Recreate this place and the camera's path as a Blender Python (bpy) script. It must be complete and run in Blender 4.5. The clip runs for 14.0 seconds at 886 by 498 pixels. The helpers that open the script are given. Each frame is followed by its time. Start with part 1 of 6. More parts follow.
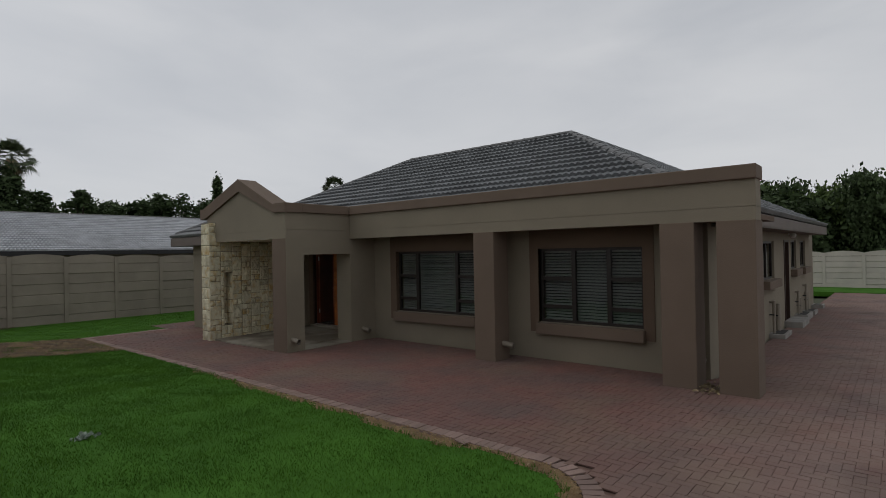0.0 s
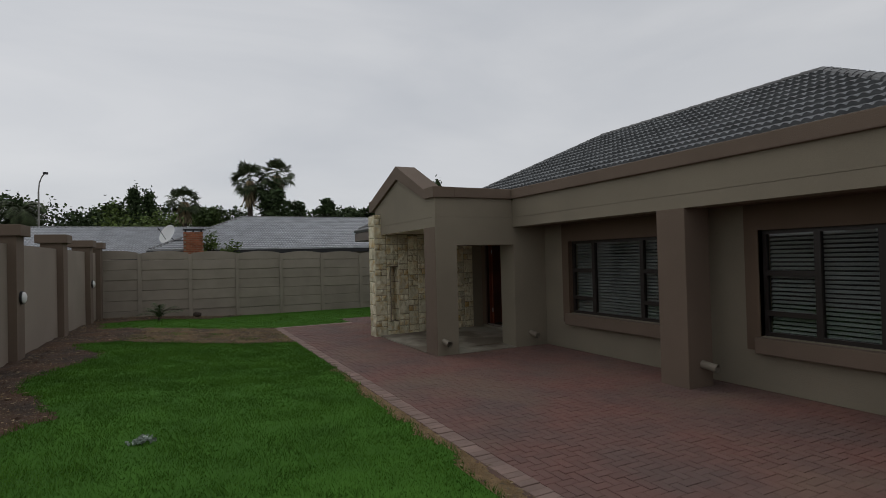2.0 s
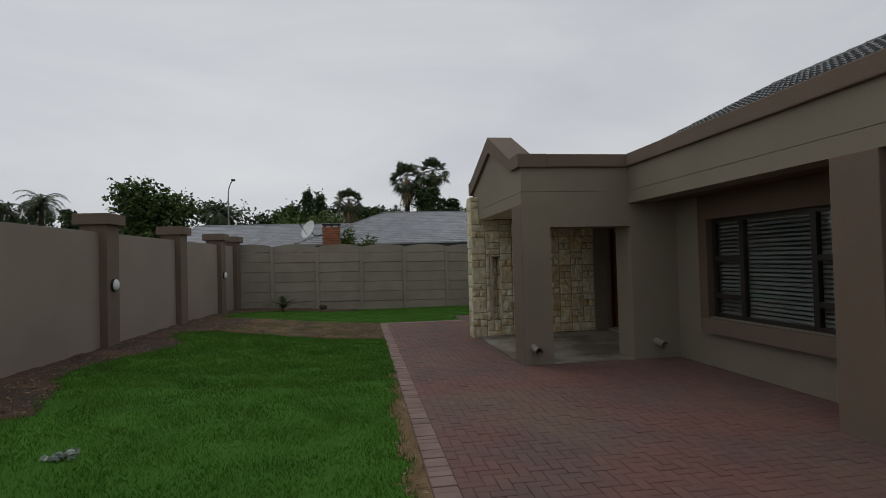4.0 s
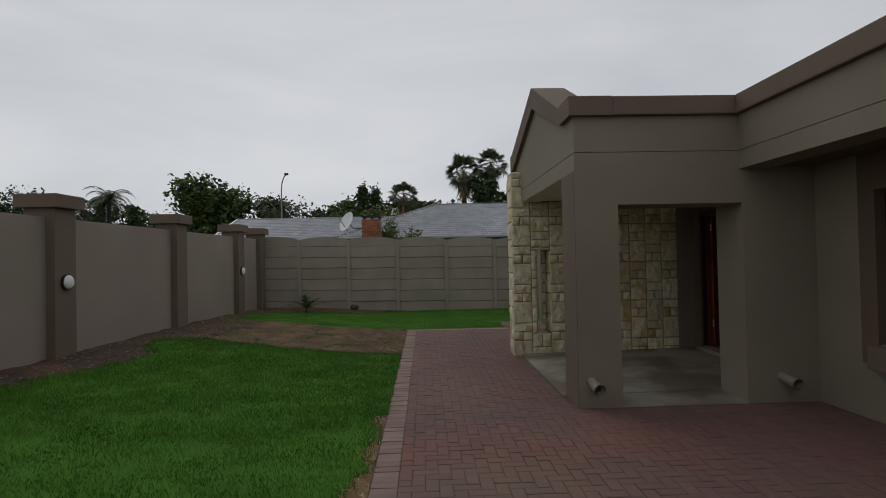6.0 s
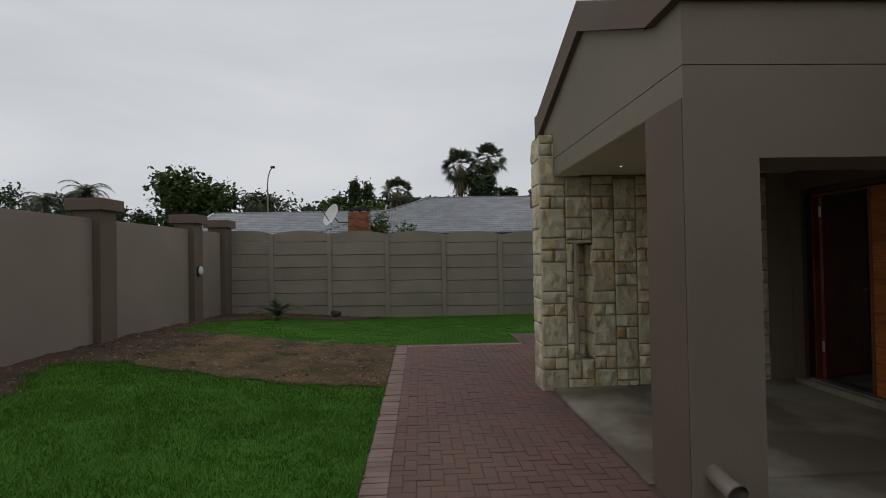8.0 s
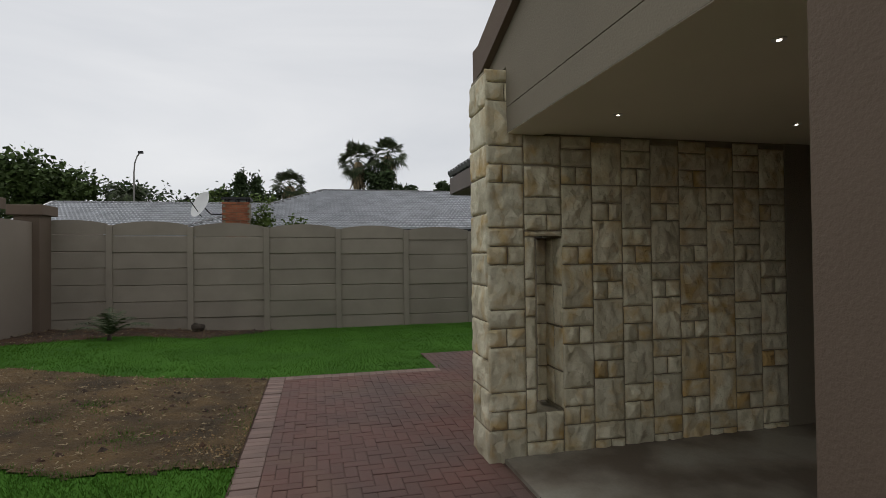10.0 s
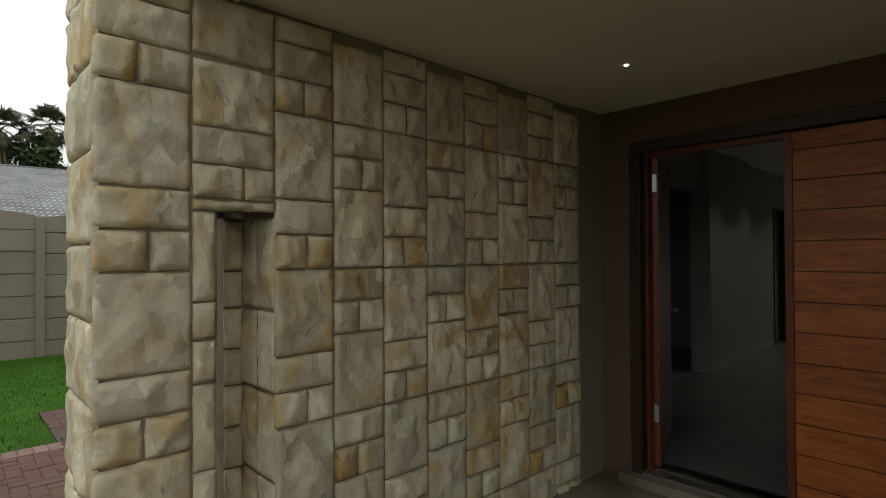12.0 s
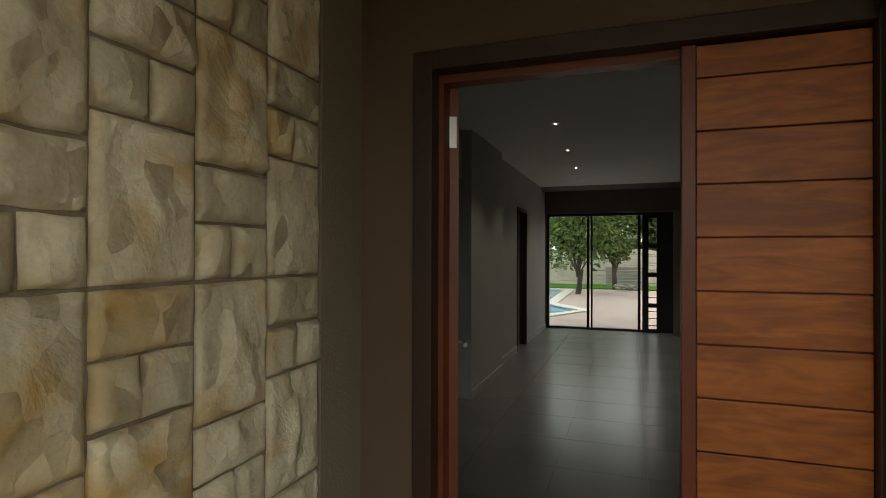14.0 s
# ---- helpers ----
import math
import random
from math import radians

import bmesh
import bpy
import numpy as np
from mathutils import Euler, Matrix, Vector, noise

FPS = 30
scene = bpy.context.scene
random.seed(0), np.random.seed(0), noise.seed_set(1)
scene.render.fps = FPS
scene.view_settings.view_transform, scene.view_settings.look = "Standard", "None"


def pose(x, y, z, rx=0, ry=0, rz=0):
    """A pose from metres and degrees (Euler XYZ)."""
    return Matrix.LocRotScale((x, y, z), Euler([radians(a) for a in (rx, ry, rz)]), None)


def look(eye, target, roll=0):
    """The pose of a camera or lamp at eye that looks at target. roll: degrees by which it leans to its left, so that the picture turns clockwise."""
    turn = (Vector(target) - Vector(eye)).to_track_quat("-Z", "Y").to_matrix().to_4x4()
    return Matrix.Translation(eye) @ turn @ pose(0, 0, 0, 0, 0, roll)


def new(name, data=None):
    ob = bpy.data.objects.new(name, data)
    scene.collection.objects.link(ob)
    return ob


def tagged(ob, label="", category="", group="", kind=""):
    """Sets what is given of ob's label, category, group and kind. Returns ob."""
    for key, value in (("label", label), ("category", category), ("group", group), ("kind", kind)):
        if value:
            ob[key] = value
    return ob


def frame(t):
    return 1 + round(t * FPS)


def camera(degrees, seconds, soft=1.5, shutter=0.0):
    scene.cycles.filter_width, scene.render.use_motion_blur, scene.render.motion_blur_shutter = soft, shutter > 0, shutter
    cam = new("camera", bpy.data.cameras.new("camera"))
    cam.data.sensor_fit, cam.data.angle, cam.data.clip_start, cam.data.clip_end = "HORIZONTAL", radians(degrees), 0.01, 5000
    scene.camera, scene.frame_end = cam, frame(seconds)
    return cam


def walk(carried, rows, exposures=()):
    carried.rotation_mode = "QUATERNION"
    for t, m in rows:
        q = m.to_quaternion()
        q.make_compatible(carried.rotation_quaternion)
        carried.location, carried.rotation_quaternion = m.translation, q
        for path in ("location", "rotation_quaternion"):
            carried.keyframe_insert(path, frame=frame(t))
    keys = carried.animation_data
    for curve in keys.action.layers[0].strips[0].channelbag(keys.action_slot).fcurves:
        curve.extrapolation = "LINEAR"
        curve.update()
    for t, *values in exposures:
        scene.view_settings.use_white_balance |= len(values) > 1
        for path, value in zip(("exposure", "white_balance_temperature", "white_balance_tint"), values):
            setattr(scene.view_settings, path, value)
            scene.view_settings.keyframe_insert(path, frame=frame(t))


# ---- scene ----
cam = camera(78.6, 14.0, 0.9)
METRES, EYE, TILT, LEAN, TURN = 16.93, 2.185, 0.0, 0.0, 40.3
ROWS = [
    (0.0, 0.0, 0.0, 0.0, 0.01, 0.36, 1.12),
    (0.5, 0.0151, 0.0339, -0.0055, 7.07, 0.61, 1.26),
    (1.0, 0.029, 0.0677, -0.0079, 12.67, 0.66, 1.35),
    (1.5, 0.0404, 0.1018, -0.0106, 18.12, 0.78, 1.45),
    (2.0, 0.0532, 0.136, -0.0138, 23.47, 0.91, 1.46),
    (2.5, 0.0631, 0.1718, -0.0172, 27.53, 1.01, 1.49),
    (3.0, 0.0714, 0.2076, -0.0215, 31.51, 1.06, 1.53),
    (3.5, 0.0744, 0.2444, -0.0258, 36.9, 1.16, 1.53),
    (4.0, 0.0712, 0.2823, -0.0283, 41.11, 1.2, 1.54),
    (6.5, -0.038, 0.4479, -0.0322, 47.9, 0.99, 1.16),
    (7.0, -0.0675, 0.4719, -0.0327, 47.73, 0.94, 1.12),
    (9.5, -0.2069, 0.5939, -0.0338, 41.78, 0.71, 0.89),
    (10.0, -0.229, 0.6208, -0.0337, 36.35, 0.69, 0.72),
    (10.5, -0.2481, 0.6508, -0.0331, 28.81, 0.6, 0.61),
    (11.0, -0.2657, 0.6785, -0.0334, 21.59, 0.62, 0.49),
    (11.5, -0.2753, 0.7084, -0.0348, 13.75, 0.63, 0.34),
    (12.0, -0.2812, 0.7383, -0.0353, 6.72, 0.63, 0.32),
    (12.5, -0.2839, 0.7674, -0.0343, -1.19, 0.38, 0.08),
    (13.0, -0.282, 0.7959, -0.0346, -8.2, 0.47, 0.06),
    (13.5, -0.2767, 0.8245, -0.0351, -14.45, 0.44, -0.05),
    (14.0, -0.2682, 0.8506, -0.0344, -21.02, 0.42, -0.18),
]
walk(cam, [(t, pose(0, 0, EYE, TILT, LEAN, TURN) @ pose(METRES * x, METRES * y, METRES * z, 90 + pitch, roll, yaw)) for t, x, y, z, yaw, pitch, roll in ROWS],
     [(0.0, 0.0, 6500, 10), (7.0, 0.0, 6500, 10), (9.5, 0.15, 6550, 10), (11.0, 0.56, 6700, 9), (12.0, 0.84, 6900, 7), (12.5, 1.06, 7050, 6), (13.0, 1.3, 7150, 5), (14.0, 1.95, 7350, 6)])

# ---- light ----
world = bpy.data.worlds.new("overcast_sky")
scene.world = world
world.use_nodes = True
wn, wl = world.node_tree.nodes, world.node_tree.links
wn.clear()
w_out = wn.new("ShaderNodeOutputWorld")
w_bg = wn.new("ShaderNodeBackground")
w_sky = wn.new("ShaderNodeTexSky")
w_sky.sky_type = "NISHITA"
w_sky.sun_disc = False
w_sky.sun_elevation, w_sky.sun_rotation = radians(48), radians(250)
w_hsv = wn.new("ShaderNodeHueSaturation")
w_hsv.inputs["Saturation"].default_value = 0.25
w_hsv.inputs["Value"].default_value = 0.13
w_co = wn.new("ShaderNodeTexCoord")
w_map = wn.new("ShaderNodeMapping")
w_map.inputs["Scale"].default_value = (1.0, 1.0, 3.5)
w_noise = wn.new("ShaderNodeTexNoise")
w_noise.inputs["Scale"].default_value = 1.6
w_noise.inputs["Detail"].default_value = 6.0
w_noise.inputs["Roughness"].default_value = 0.5
w_noise.inputs["Distortion"].default_value = 0.4
w_ramp = wn.new("ShaderNodeValToRGB")
w_ramp.color_ramp.elements[0].position, w_ramp.color_ramp.elements[0].color = 0.30, (0.44, 0.462, 0.50, 1)
w_ramp.color_ramp.elements[1].position, w_ramp.color_ramp.elements[1].color = 0.68, (0.60, 0.61, 0.63, 1)
w_mix = wn.new("ShaderNodeMixRGB")
w_mix.inputs[0].default_value = 0.86
wl.new(w_sky.outputs[0], w_hsv.inputs["Color"])
wl.new(w_co.outputs["Generated"], w_map.inputs["Vector"])
wl.new(w_map.outputs[0], w_noise.inputs["Vector"])
wl.new(w_noise.outputs["Fac"], w_ramp.inputs[0])
wl.new(w_hsv.outputs[0], w_mix.inputs[1])
wl.new(w_ramp.outputs[0], w_mix.inputs[2])
wl.new(w_mix.outputs[0], w_bg.inputs["Color"])
wl.new(w_bg.outputs[0], w_out.inputs["Surface"])

sun = new("sun", bpy.data.lights.new("sun", "SUN"))
sun.data.energy, sun.data.angle, sun.data.color = 0.28, radians(40), (1.0, 0.97, 0.92)
sun.matrix_world = look((0, 0, 40), (24, 8.7, 0.0))

# ---- materials ----


def mat(name, col, rough=0.8, metal=0.0, var=0.12, scale=3.0, fine=60.0, bump=0.1, rand=0.0, island=0.0, col2=None, dist=0.01, spec=0.5, stretch=(1, 1, 1), patch=(0.35, 0.65)):
    """A surface with a coarse and a fine variation of its colour, a fine relief, and a change from piece to piece."""
    m = bpy.data.materials.new(name)
    m.use_nodes = True
    n, l = m.node_tree.nodes, m.node_tree.links
    b = n["Principled BSDF"]
    b.inputs["Roughness"].default_value, b.inputs["Metallic"].default_value = rough, metal
    b.inputs["Specular IOR Level"].default_value = spec
    co = n.new("ShaderNodeTexCoord")
    mp = n.new("ShaderNodeMapping")
    mp.inputs["Scale"].default_value = stretch
    geo = n.new("ShaderNodeNewGeometry")
    l.new(geo.outputs["Position"], mp.inputs["Vector"])
    n1, n2 = n.new("ShaderNodeTexNoise"), n.new("ShaderNodeTexNoise")
    n1.inputs["Scale"].default_value, n1.inputs["Detail"].default_value = scale, 5
    n2.inputs["Scale"].default_value, n2.inputs["Detail"].default_value = fine, 4
    l.new(mp.outputs[0], n1.inputs["Vector"])
    l.new(mp.outputs[0], n2.inputs["Vector"])
    ramp = n.new("ShaderNodeValToRGB")
    c2 = col2 or tuple(c * (1 - 2.2 * var) for c in col)
    ramp.color_ramp.elements[0].position, ramp.color_ramp.elements[0].color = patch[0], (*c2, 1)
    ramp.color_ramp.elements[1].position, ramp.color_ramp.elements[1].color = patch[1], (*col, 1)
    l.new(n1.outputs["Fac"], ramp.inputs[0])
    val = n.new("ShaderNodeMath")
    val.operation = "MULTIPLY_ADD"
    l.new(n2.outputs["Fac"], val.inputs[0])
    val.inputs[1].default_value, val.inputs[2].default_value = 2.2 * var, 1 - 1.1 * var
    last = val.outputs[0]
    for amount, node, out in ((rand, "ShaderNodeObjectInfo", "Random"), (island, "ShaderNodeNewGeometry", "Random Per Island")):
        if amount:
            src = n.new(node)
            ma, mb = n.new("ShaderNodeMath"), n.new("ShaderNodeMath")
            ma.operation, mb.operation = "MULTIPLY_ADD", "MULTIPLY"
            ma.inputs[1].default_value, ma.inputs[2].default_value = 2 * amount, 1 - amount
            l.new(src.outputs[out], ma.inputs[0])
            l.new(ma.outputs[0], mb.inputs[0])
            l.new(last, mb.inputs[1])
            last = mb.outputs[0]
    vm = n.new("ShaderNodeVectorMath")
    vm.operation = "SCALE"
    l.new(ramp.outputs[0], vm.inputs[0])
    l.new(last, vm.inputs["Scale"])
    l.new(vm.outputs[0], b.inputs["Base Color"])
    if bump:
        bp = n.new("ShaderNodeBump")
        bp.inputs["Strength"].default_value, bp.inputs["Distance"].default_value = bump, dist
        l.new(n2.outputs["Fac"], bp.inputs["Height"])
        l.new(bp.outputs[0], b.inputs["Normal"])
    return m


def glow(name, col, strength):
    m = bpy.data.materials.new(name)
    m.use_nodes = True
    b = m.node_tree.nodes["Principled BSDF"]
    b.inputs["Base Color"].default_value = (*col, 1)
    b.inputs["Emission Color"].default_value = (*col, 1)
    b.inputs["Emission Strength"].default_value = strength
    return m


def glass(name, tint=(0.9, 0.93, 0.93), rough=0.02, alpha=0.22):
    """A pane: clear for the most part, with a mirror's gloss on it."""
    m = bpy.data.materials.new(name)
    m.use_nodes = True
    n, l = m.node_tree.nodes, m.node_tree.links
    n.remove(n["Principled BSDF"])
    tr, gl, mx, fr = n.new("ShaderNodeBsdfTransparent"), n.new("ShaderNodeBsdfGlossy"), n.new("ShaderNodeMixShader"), n.new("ShaderNodeLayerWeight")
    tr.inputs[0].default_value = (*tint, 1)
    gl.inputs["Roughness"].default_value = rough
    fr.inputs["Blend"].default_value = 0.5
    pw, ma = n.new("ShaderNodeMath"), n.new("ShaderNodeMath")
    pw.operation, pw.inputs[1].default_value = "POWER", 5.0
    ma.operation, ma.inputs[1].default_value, ma.inputs[2].default_value = "MULTIPLY_ADD", 0.92, 0.04
    l.new(fr.outputs["Facing"], pw.inputs[0])
    l.new(pw.outputs[0], ma.inputs[0])
    l.new(ma.outputs[0], mx.inputs[0])
    l.new(tr.outputs[0], mx.inputs[1])
    l.new(gl.outputs[0], mx.inputs[2])
    l.new(mx.outputs[0], n["Material Output"].inputs["Surface"])
    return m


BOUNDARY = mat("boundary_wall_plaster", (0.288, 0.236, 0.190), 0.9, var=0.06, scale=0.7, fine=140, bump=0.25, dist=0.006)
PLASTER = mat("taupe_plaster", (0.244, 0.209, 0.152), 0.9, var=0.05, scale=0.9, fine=75, bump=0.4, dist=0.009)
BROWN = mat("brown_plaster", (0.166, 0.121, 0.088), 0.9, var=0.05, scale=1.2, fine=75, bump=0.4, dist=0.009)
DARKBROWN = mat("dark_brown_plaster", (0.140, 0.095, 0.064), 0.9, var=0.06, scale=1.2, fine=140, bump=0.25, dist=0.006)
CEIL = mat("porch_ceiling_paint", (0.80, 0.75, 0.62), 0.9, var=0.03, scale=0.7, fine=120, bump=0.1)
CEIL_IN = mat("white_ceiling_paint", (0.80, 0.80, 0.78), 0.9, var=0.03, scale=0.7, fine=120, bump=0.05)
WALL_IN = mat("grey_interior_paint", (0.42, 0.41, 0.39), 0.85, var=0.03, scale=0.7, fine=120, bump=0.08)
FENCE = mat("painted_concrete_panel", (0.300, 0.259, 0.207), 0.92, var=0.07, scale=1.6, fine=70, bump=0.3, island=0.03, rand=0.04)
PAVER = mat("red_clay_paver", (0.162, 0.076, 0.061), 0.85, var=0.20, scale=0.9, fine=90, bump=0.35, rand=0.08, island=0.08, col2=(0.118, 0.076, 0.066))


def add_dust(m, colour, lo, hi, scale, amount, east=None):
    """Pale dust lying in broad uneven drifts over a surface; east: it lies only past that x, where cars drive."""
    n, l = m.node_tree.nodes, m.node_tree.links
    b = n["Principled BSDF"]
    old = b.inputs["Base Color"].links[0].from_socket
    geo, ns, rp, mx = n.new("ShaderNodeNewGeometry"), n.new("ShaderNodeTexNoise"), n.new("ShaderNodeValToRGB"), n.new("ShaderNodeMixRGB")
    ns.inputs["Scale"].default_value, ns.inputs["Detail"].default_value, ns.inputs["Distortion"].default_value = scale, 6, 0.9
    l.new(geo.outputs["Position"], ns.inputs["Vector"])
    rp.color_ramp.elements[0].position, rp.color_ramp.elements[0].color = lo, (0, 0, 0, 1)
    rp.color_ramp.elements[1].position, rp.color_ramp.elements[1].color = hi, (amount, amount, amount, 1)
    l.new(ns.outputs["Fac"], rp.inputs[0])
    if east is None:
        l.new(rp.outputs[0], mx.inputs[0])
    else:
        sep, ran, mul = n.new("ShaderNodeSeparateXYZ"), n.new("ShaderNodeMapRange"), n.new("ShaderNodeMath")
        l.new(geo.outputs["Position"], sep.inputs[0])
        l.new(sep.outputs[0], ran.inputs["Value"])
        ran.inputs["From Min"].default_value, ran.inputs["From Max"].default_value = east - 2.0, east + 2.0
        mul.operation = "MULTIPLY"
        l.new(rp.outputs[0], mul.inputs[0])
        l.new(ran.outputs[0], mul.inputs[1])
        l.new(mul.outputs[0], mx.inputs[0])
    l.new(old, mx.inputs[1])
    mx.inputs[2].default_value = (*colour, 1)
    l.new(mx.outputs[0], b.inputs["Base Color"])


add_dust(PAVER, (0.19, 0.130, 0.088), 0.48, 0.78, 0.55, 0.75)
add_dust(PAVER, (0.25, 0.185, 0.155), 0.25, 0.60, 0.9, 0.85, -1.2)
GRAVEL = mat("yellow_gravel", (0.30, 0.20, 0.095), 0.95, var=0.3, scale=6, fine=55, bump=1.0, col2=(0.19, 0.12, 0.055), dist=0.03, island=0.3)
EDGER = mat("pale_clay_edger", (0.265, 0.182, 0.152), 0.88, var=0.12, scale=2.0, fine=120, bump=0.35, rand=0.16, island=0.16)
JOINT = mat("jointing_sand", (0.145, 0.086, 0.066), 0.95, var=0.2, scale=4, fine=200, bump=0.4)
SLAB = mat("porch_screed", (0.31, 0.285, 0.23), 0.7, var=0.12, scale=1.1, fine=50, bump=0.1, col2=(0.14, 0.112, 0.082), patch=(0.42, 0.60))


def sandstone():
    """Rock-faced sandstone: grey-cream, some blocks ochre all over, rust stains in patches, pitted chisel marks."""
    m = mat("sandstone", (0.72, 0.672, 0.50), 0.78, var=0.14, scale=7.0, fine=75, bump=0.22, rand=0.15, col2=(0.54, 0.48, 0.325), dist=0.012, patch=(0.30, 0.66))
    n, l = m.node_tree.nodes, m.node_tree.links
    b = n["Principled BSDF"]
    old = b.inputs["Base Color"].links[0].from_socket
    info, geo, add = n.new("ShaderNodeObjectInfo"), n.new("ShaderNodeNewGeometry"), n.new("ShaderNodeVectorMath")
    add.operation = "ADD"
    cmb, sc = n.new("ShaderNodeCombineXYZ"), n.new("ShaderNodeMath")
    sc.operation, sc.inputs[1].default_value = "MULTIPLY", 37.0
    l.new(info.outputs["Random"], sc.inputs[0])
    l.new(sc.outputs[0], cmb.inputs[0])
    l.new(geo.outputs["Position"], add.inputs[0])
    l.new(cmb.outputs[0], add.inputs[1])
    # each block leans to ochre by its own amount, on which the rust patches build
    own = n.new("ShaderNodeValToRGB")
    own.color_ramp.elements[0].position, own.color_ramp.elements[0].color = 0.45, (0.0, 0.0, 0.0, 1)
    own.color_ramp.elements[1].position, own.color_ramp.elements[1].color = 1.0, (0.15, 0.15, 0.15, 1)
    frac = n.new("ShaderNodeMath")
    frac.operation = "FRACT"
    l.new(sc.outputs[0], frac.inputs[0])
    l.new(frac.outputs[0], own.inputs[0])
    ns = n.new("ShaderNodeTexNoise")
    ns.inputs["Scale"].default_value, ns.inputs["Detail"].default_value, ns.inputs["Distortion"].default_value = 5.0, 5, 0.5
    l.new(add.outputs[0], ns.inputs["Vector"])
    sm = n.new("ShaderNodeMath")
    sm.operation = "ADD"
    l.new(ns.outputs["Fac"], sm.inputs[0])
    l.new(own.outputs[0], sm.inputs[1])
    rp = n.new("ShaderNodeValToRGB")
    rp.color_ramp.elements[0].position, rp.color_ramp.elements[0].color = 0.52, (0, 0, 0, 1)
    rp.color_ramp.elements[1].position, rp.color_ramp.elements[1].color = 0.78, (0.9, 0.9, 0.9, 1)
    l.new(sm.outputs[0], rp.inputs[0])
    mx = n.new("ShaderNodeMixRGB")
    mx.inputs[2].default_value = (0.52, 0.335, 0.105, 1)
    l.new(rp.outputs[0], mx.inputs[0])
    l.new(old, mx.inputs[1])
    l.new(mx.outputs[0], b.inputs["Base Color"])
    # small chipped facets between the large ones of the mesh
    vo = n.new("ShaderNodeTexVoronoi")
    vo.inputs["Scale"].default_value, vo.inputs["Randomness"].default_value = 19.0, 1.0
    st = n.new("ShaderNodeMapping")
    st.inputs["Scale"].default_value = (1.0, 1.0, 0.6)
    st.inputs["Rotation"].default_value = (0.5, 0.3, 0.0)
    wrp = n.new("ShaderNodeVectorMath")
    wrp.operation, wrp.inputs[1].default_value = "MULTIPLY_ADD", (0.06, 0.06, 0.06)
    l.new(ns.outputs["Color"], wrp.inputs[0])
    l.new(add.outputs[0], wrp.inputs[2])
    l.new(wrp.outputs[0], st.inputs["Vector"])
    l.new(st.outputs[0], vo.inputs["Vector"])
    off, lean, dot = n.new("ShaderNodeVectorMath"), n.new("ShaderNodeVectorMath"), n.new("ShaderNodeVectorMath")
    off.operation, lean.operation, dot.operation = "SUBTRACT", "SUBTRACT", "DOT_PRODUCT"
    l.new(st.outputs[0], off.inputs[0])
    l.new(vo.outputs["Position"], off.inputs[1])
    l.new(vo.outputs["Color"], lean.inputs[0])
    lean.inputs[1].default_value = (0.5, 0.5, 0.5)
    l.new(off.outputs[0], dot.inputs[0])
    l.new(lean.outputs[0], dot.inputs[1])
    hs = n.new("ShaderNodeMath")
    hs.operation, hs.inputs[1].default_value = "MULTIPLY_ADD", 0.05
    l.new(ns.outputs["Fac"], hs.inputs[0])
    l.new(dot.outputs["Value"], hs.inputs[2])
    bp2 = n.new("ShaderNodeBump")
    bp2.inputs["Strength"].default_value, bp2.inputs["Distance"].default_value = 0.7, 0.8
    l.new(hs.outputs[0], bp2.inputs["Height"])
    l.new(b.inputs["Normal"].links[0].from_socket, bp2.inputs["Normal"])
    l.new(bp2.outputs[0], b.inputs["Normal"])
    return m


STONE = sandstone()
MORTAR = mat("stone_mortar", (0.33, 0.285, 0.20), 0.95, var=0.15, scale=6, fine=120, bump=0.4)
TILE = mat("grey_concrete_roof_tile", (0.165, 0.172, 0.175), 0.5, var=0.16, scale=1.5, fine=120, bump=0.25, rand=0.08, island=0.08)
TILE2 = mat("pale_grey_roof_tile", (0.52, 0.53, 0.55), 0.55, var=0.1, scale=1.5, fine=90, bump=0.2, island=0.08)
RIDGE = mat("ridge_tile_concrete", (0.14, 0.14, 0.138), 0.6, var=0.12, scale=2, fine=100, bump=0.2, rand=0.1)
FASCIA = mat("brown_fascia_paint", (0.145, 0.115, 0.095), 0.6, var=0.05, scale=2)
FRAME = mat("dark_bronze_aluminium", (0.035, 0.028, 0.025), 0.4, metal=0.3, var=0.05, bump=0)
BLACK = mat("black_powder_coat", (0.012, 0.012, 0.013), 0.45, var=0.05, bump=0)
SLAT = mat("grey_blind_slat", (0.33, 0.325, 0.305), 0.5, var=0.05, scale=2, bump=0, rand=0.06)
# dark grey standing in for the lack of light in the rooms
ROOM_SHADE = mat("unlit_room_shade", (0.10, 0.10, 0.10), 0.9, var=0.05)
PIPE = mat("painted_drain_pipe", (0.26, 0.225, 0.175), 0.55, var=0.06)
# near-black that paints the shade inside pipes and gullies
HOLLOW_SHADE = mat("hollow_shade", (0.03, 0.028, 0.025), 0.9, var=0.05)
GRASS = mat("lawn_grass", (0.086, 0.196, 0.022), 0.75, var=0.2, scale=1.1, fine=35, bump=0, island=0.16, col2=(0.062, 0.148, 0.018), spec=0.15)
TURF = mat("lawn_turf", (0.060, 0.160, 0.019), 0.95, var=0.25, scale=0.9, fine=60, bump=0.45, col2=(0.044, 0.120, 0.015), dist=0.02, spec=0.1)
SOIL = mat("bare_reddish_soil", (0.098, 0.050, 0.026), 0.97, var=0.32, scale=1.8, fine=40, bump=0.9, col2=(0.045, 0.029, 0.02), dist=0.04)
DRYSOIL = mat("dry_grass_soil", (0.148, 0.092, 0.036), 0.97, var=0.34, scale=1.9, fine=45, bump=1.0, col2=(0.052, 0.033, 0.014), dist=0.03)
LITTER = mat("dry_leaf_litter", (0.30, 0.23, 0.13), 0.9, var=0.2, island=0.5, bump=0)
